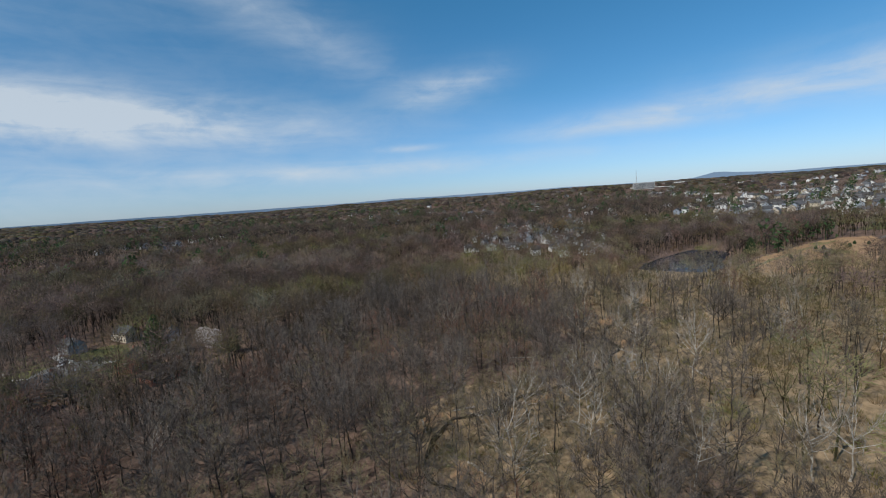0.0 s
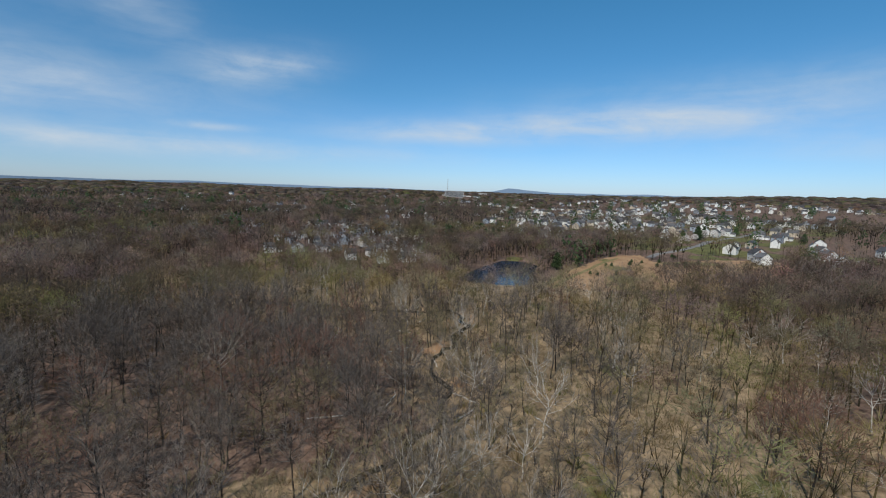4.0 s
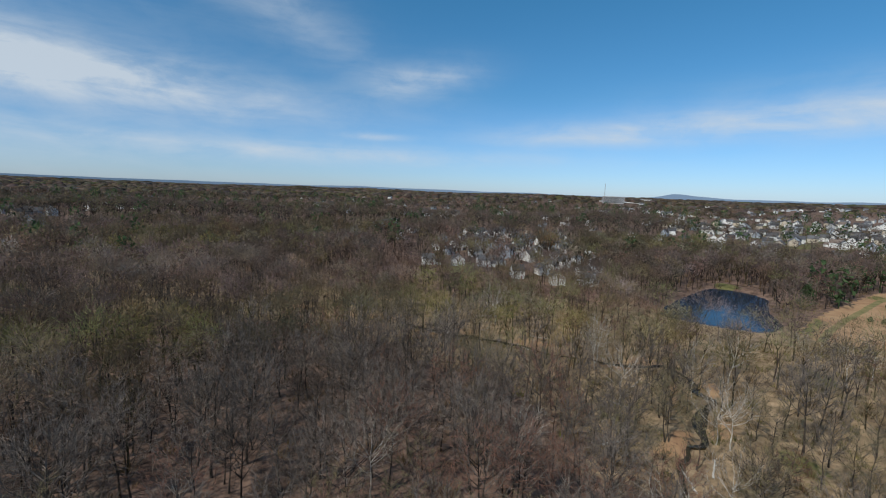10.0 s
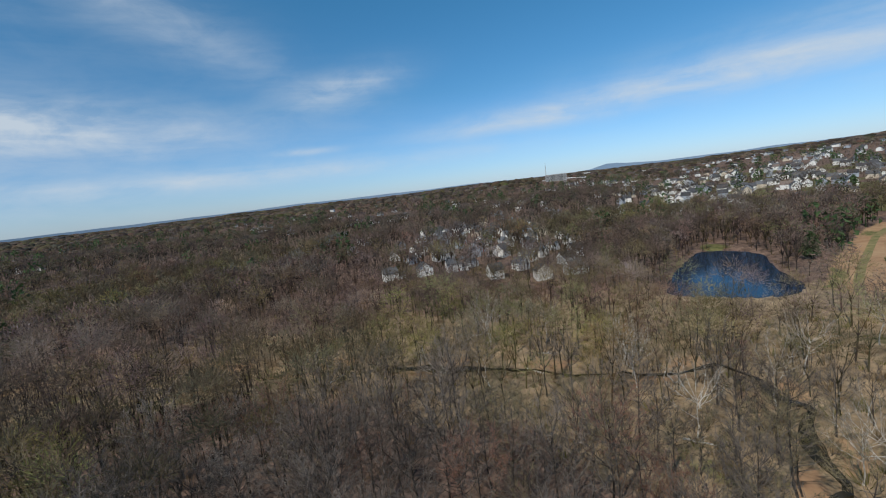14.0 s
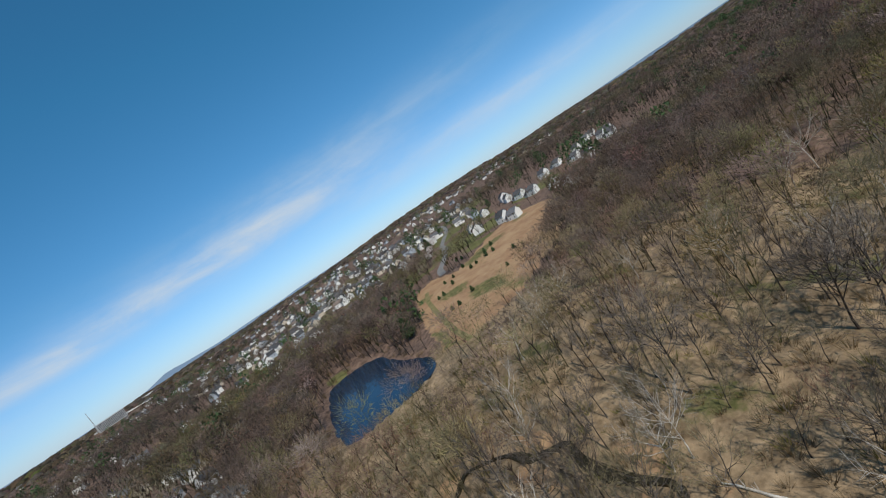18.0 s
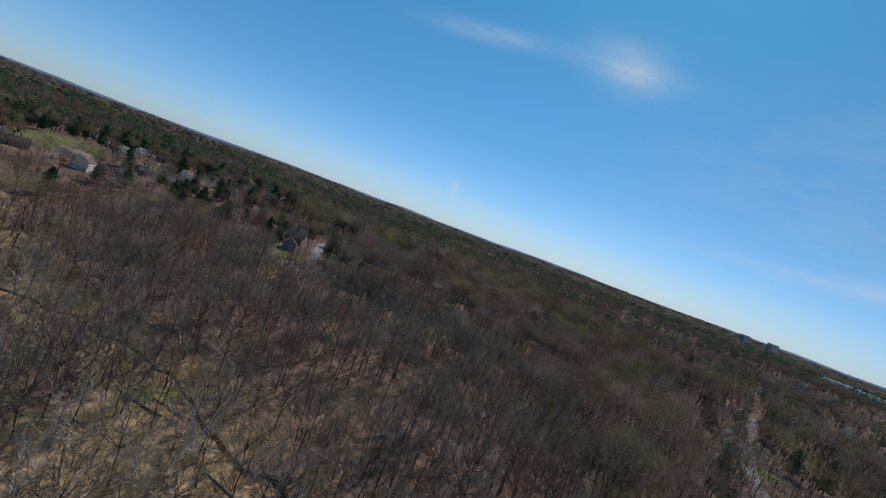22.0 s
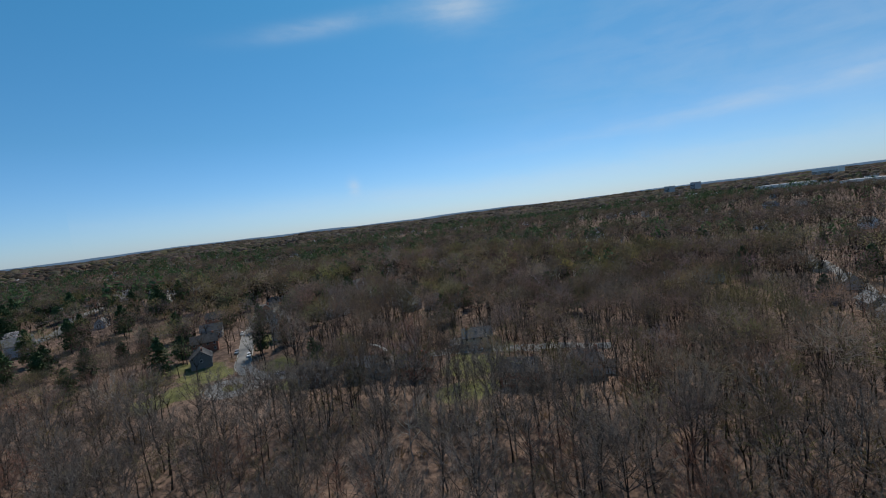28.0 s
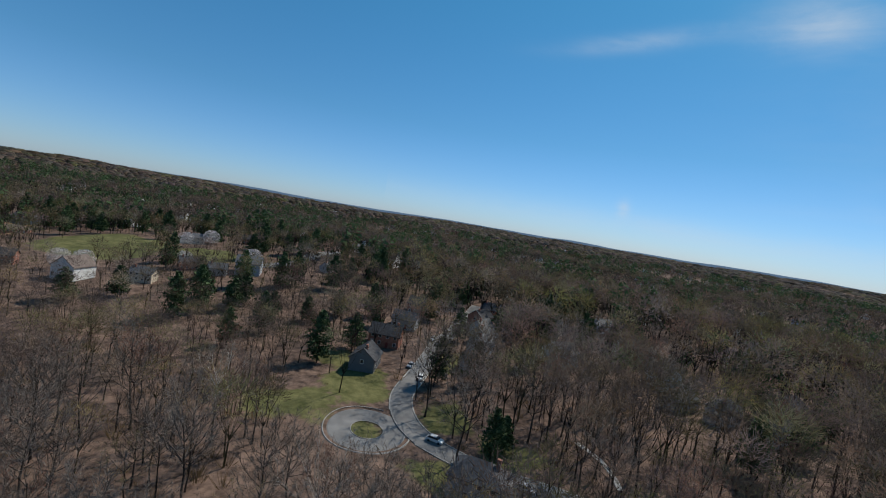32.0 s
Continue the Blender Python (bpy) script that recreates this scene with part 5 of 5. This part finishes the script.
def planted():
    """Evergreens, blossoming trees and field bushes."""
    r = random.Random(9)
    pine = [thing_from(conifer(200 + k, h, sp, 20, 13, 0.6), "pine_tree", (("trunk", (0,)), ("crown", (1,))), (BARK, NEEDLE), "dark green pine standing among bare trees", "tree", "pines") for k, (h, sp) in enumerate(((15, 5.2), (12, 4.8), (17, 5.4)))]
    cedar = [thing_from(conifer(210 + k, h, sp, 12, 12, 0.35), "cedar_bush", (("trunk", (0,)), ("crown", (1,))), (BARK, NEEDLE), "small dark cedar on the tan field", "bush", "field cedars") for k, (h, sp) in enumerate(((4.2, 1.9), (3.2, 1.6)))]
    bloom = [thing_from(blossom_tree(220 + k, h, sp, 2000), "blossom_tree", PARTS, (BARK, LIMB, TWIG, PETAL), "small tree in white spring blossom", "tree", "blossom trees") for k, (h, sp) in enumerate(((8, 4.2), (7, 3.6)))]

    def put(protos, x, y, s, room=3):
        town.put(r.choice(protos), x, y, r.uniform(0, 360), room, 0, s * r.uniform(.85, 1.15))
    for x, y in PINES:
        put(pine, x, y, 0.75 if -90 < x < 0 else (0.85 if x < -100 else 1.2))
    for cx, cy, sp, n in GROVES:
        for k in range(n):
            x, y = cx + r.gauss(0, sp), cy + r.gauss(0, sp)
            if not open_land(np.array([x]), np.array([y]))[0]:
                put(pine, x, y, 1.0)
    for x, y in CEDARS:
        put(cedar, x, y, 0.78)
    for x, y in BLOOM:
        put(bloom, x, y, 1.15, 8)


PINES = [(229, 319), (-80, 171), (-72, -76), (-76, -80), (-108, -176), (-100, -136), (-114, 176), (-110, 172), (-122, 124), (-140, 112)]
GROVES = [(-30, -260, 50, 26), (-110, -260, 45, 24), (120, -300, 60, 34), (40, -340, 80, 34), (-180, -290, 90, 34), (-200, -60, 60, 10), (-240, 70, 30, 8), (80, -210, 30, 6), (520, 330, 60, 8), (560, 430, 60, 10),
          (-130, -190, 30, 10), (230, -290, 50, 16), (180, -280, 30, 12), (-330, -80, 70, 14), (-190, -110, 45, 14), (-140, -230, 40, 14), (-20, -170, 25, 5), (50, -165, 40, 8), (130, -195, 40, 10)]
CEDARS = [(273, 314), (276, 311), (238, 293), (241, 289), (253, 283), (308, 321), (293, 309), (313, 315), (327, 310), (312, 299), (315, 295), (357, 319), (319, 287), (323, 282), (335, 292), (345, 288), (362, 326), (300, 262), (268, 262)]
BLOOM = [(90, -192), (96, -186), (60, -222), (66, -274), (76, -262), (-92, 180), (-99, 186), (-88, 172), (-170, 128), (30, -236), (444, 383), (464, 390), (488, 398), (512, 404), (540, 412), (566, 418), (594, 428), (452, 230), (-165, -190), (95, 405), (-20, -300)]
CLEAR += [(-65, -61, 12), (-58, -50, 8), (18, -235, 12), (22, -222, 10), (26, -208, 9), (104, -205, 14), (100, -214, 14), (112, -222, 14), (88, -222, 10), (30, -232, 9), (-6, -236, 8), (20, -225, 8)]
CLEAR += [(222, 307, 13), (214, 294, 12), (206, 282, 10), (385, 345, 24), (440, 354, 24), (480, 374, 20), (520, 390, 20), (372, 326, 24), (460, 350, 24), (-850, 120, 45), (-800, 122, 40), (-890, 160, 45), (730, 1530, 70), (690, 1450, 45), (970, 1900, 80), (900, 1690, 70), (-1420, -240, 70), (-1300, -60, 70), (-1660, -590, 80), (-1800, -720, 80)]
planted()

# ---------- parked cars ----------
TYRE = mat("tyre", (0.02, 0.02, 0.02), (0.035, 0.035, 0.035), 3, 0.9)
CAR_PAINT = [paint("car_white", (0.72, 0.72, 0.72), 0.25), paint("car_silver", (0.40, 0.41, 0.43), 0.25), paint("car_dark", (0.03, 0.035, 0.045), 0.25), paint("car_red", (0.35, 0.03, 0.03), 0.25)]


def car(name, label, colour):
    root = tagged(new(name), label, "car", "parked cars")
    prof = [(-2.2, 0.35), (-2.25, 0.75), (-1.95, 0.92), (-1.0, 1.0), (0.9, 1.0), (1.9, 0.86), (2.2, 0.7), (2.2, 0.35)]
    n = len(prof)
    v = [(x, s * 0.88, z) for s in (-1, 1) for x, z in prof]
    part("body", (v, [tuple(range(n)), tuple(range(2 * n - 1, n - 1, -1))] + [(i, n + i, n + (i + 1) % n, (i + 1) % n) for i in range(n)]), colour, root)
    low, top = [(-1.9, 0.84), (1.15, 0.84)], [(-1.3, 0.7), (0.45, 0.7)]
    v = [(x, s * w, 0.98) for x, w in low for s in (-1, 1)] + [(x, s * w, 1.48) for x, w in top for s in (-1, 1)]
    part("cabin", (v, [(0, 1, 5, 4), (2, 6, 7, 3), (0, 4, 6, 2), (1, 3, 7, 5), (4, 5, 7, 6)]), GLASS, root, "dark glazed cabin")
    part("top", box(-1.3, 0.45, -0.68, 0.68, 1.47, 1.52), colour, root)
    for x in (-1.35, 1.35):
        for s in (-1, 1):
            g = Bag()
            g.tube([Vector((x, s * 0.72, 0.33)), Vector((x, s * 0.92, 0.33))], [0.33, 0.33], 12, 0)
            vs = g.v + [Vector((x, s * 0.92, 0.33))]
            part("wheel", (vs, g.f + [(12 + i, 12 + (i + 1) % 12, 24) for i in range(12)]), TYRE, root)
    return root


CAR_P = [car("car", "%s car parked by the street" % c, p) for c, p in zip(("white", "silver", "dark blue", "red"), CAR_PAINT)]
for k, x, y, a in ((0, -58.5, -80.5, 150), (1, -77, -64, 150), (2, -94, -57, 145), (0, -58, -119, 70), (1, -55, -128, 70), (2, -70, -150, 70), (0, -66, -158, 70), (1, -78, -171, 65), (0, -90, -198, 65), (3, -108, -48, 150),
                   (0, -122, -30, 130), (1, -127, 155, 40), (0, -142, 166, 120), (2, -131, 169, 20), (1, -152, 142, 55), (0, -171, 118, 50), (1, 20, -252, 60), (0, 10, -272, 65), (2, 2, -288, 65), (0, 26, -240, 60)):
    town.put(CAR_P[k], x, y, a, 1.5, 0.07)


# ---------- fallen trunks on the flood plain ----------
def logs():
    r = random.Random(31)
    protos = []
    for k in range(3):
        g = Bag()
        ln = (9, 7, 12)[k]
        pts = [Vector((i * ln / 5 - ln / 2, r.uniform(-.25, .25), 0.2 + r.uniform(0, .12))) for i in range(6)]
        g.tube(pts, [0.26, 0.24, 0.22, 0.19, 0.16, 0.1], 6, 0)
        for i in range(5):
            p = pts[2 + i % 4]
            g.tube([p, p + Vector((r.uniform(.5, 1.6), r.uniform(-1.3, 1.3), r.uniform(.2, 1.3)))], [0.08, 0.03], 3, 0)
        protos.append(tagged(new("fallen_log", mesh_of("fallen_log", g.v, g.f, [PALE if k < 2 else LIMB])), "bleached fallen trunk lying by the creek", "log", "fallen logs"))
    for i in range(46):
        j = r.randrange(3, len(CREEK) - 4)
        (ax, ay), (bx, by) = CREEK[j], CREEK[j + 1]
        t = r.random()
        x, y = ax + (bx - ax) * t + r.gauss(0, 14), ay + (by - ay) * t + r.gauss(0, 14)
        if not open_land(np.array([x]), np.array([y]))[0]:
            town.put(r.choice(protos), x, y, r.uniform(0, 360), 1.0)


logs()
woods()
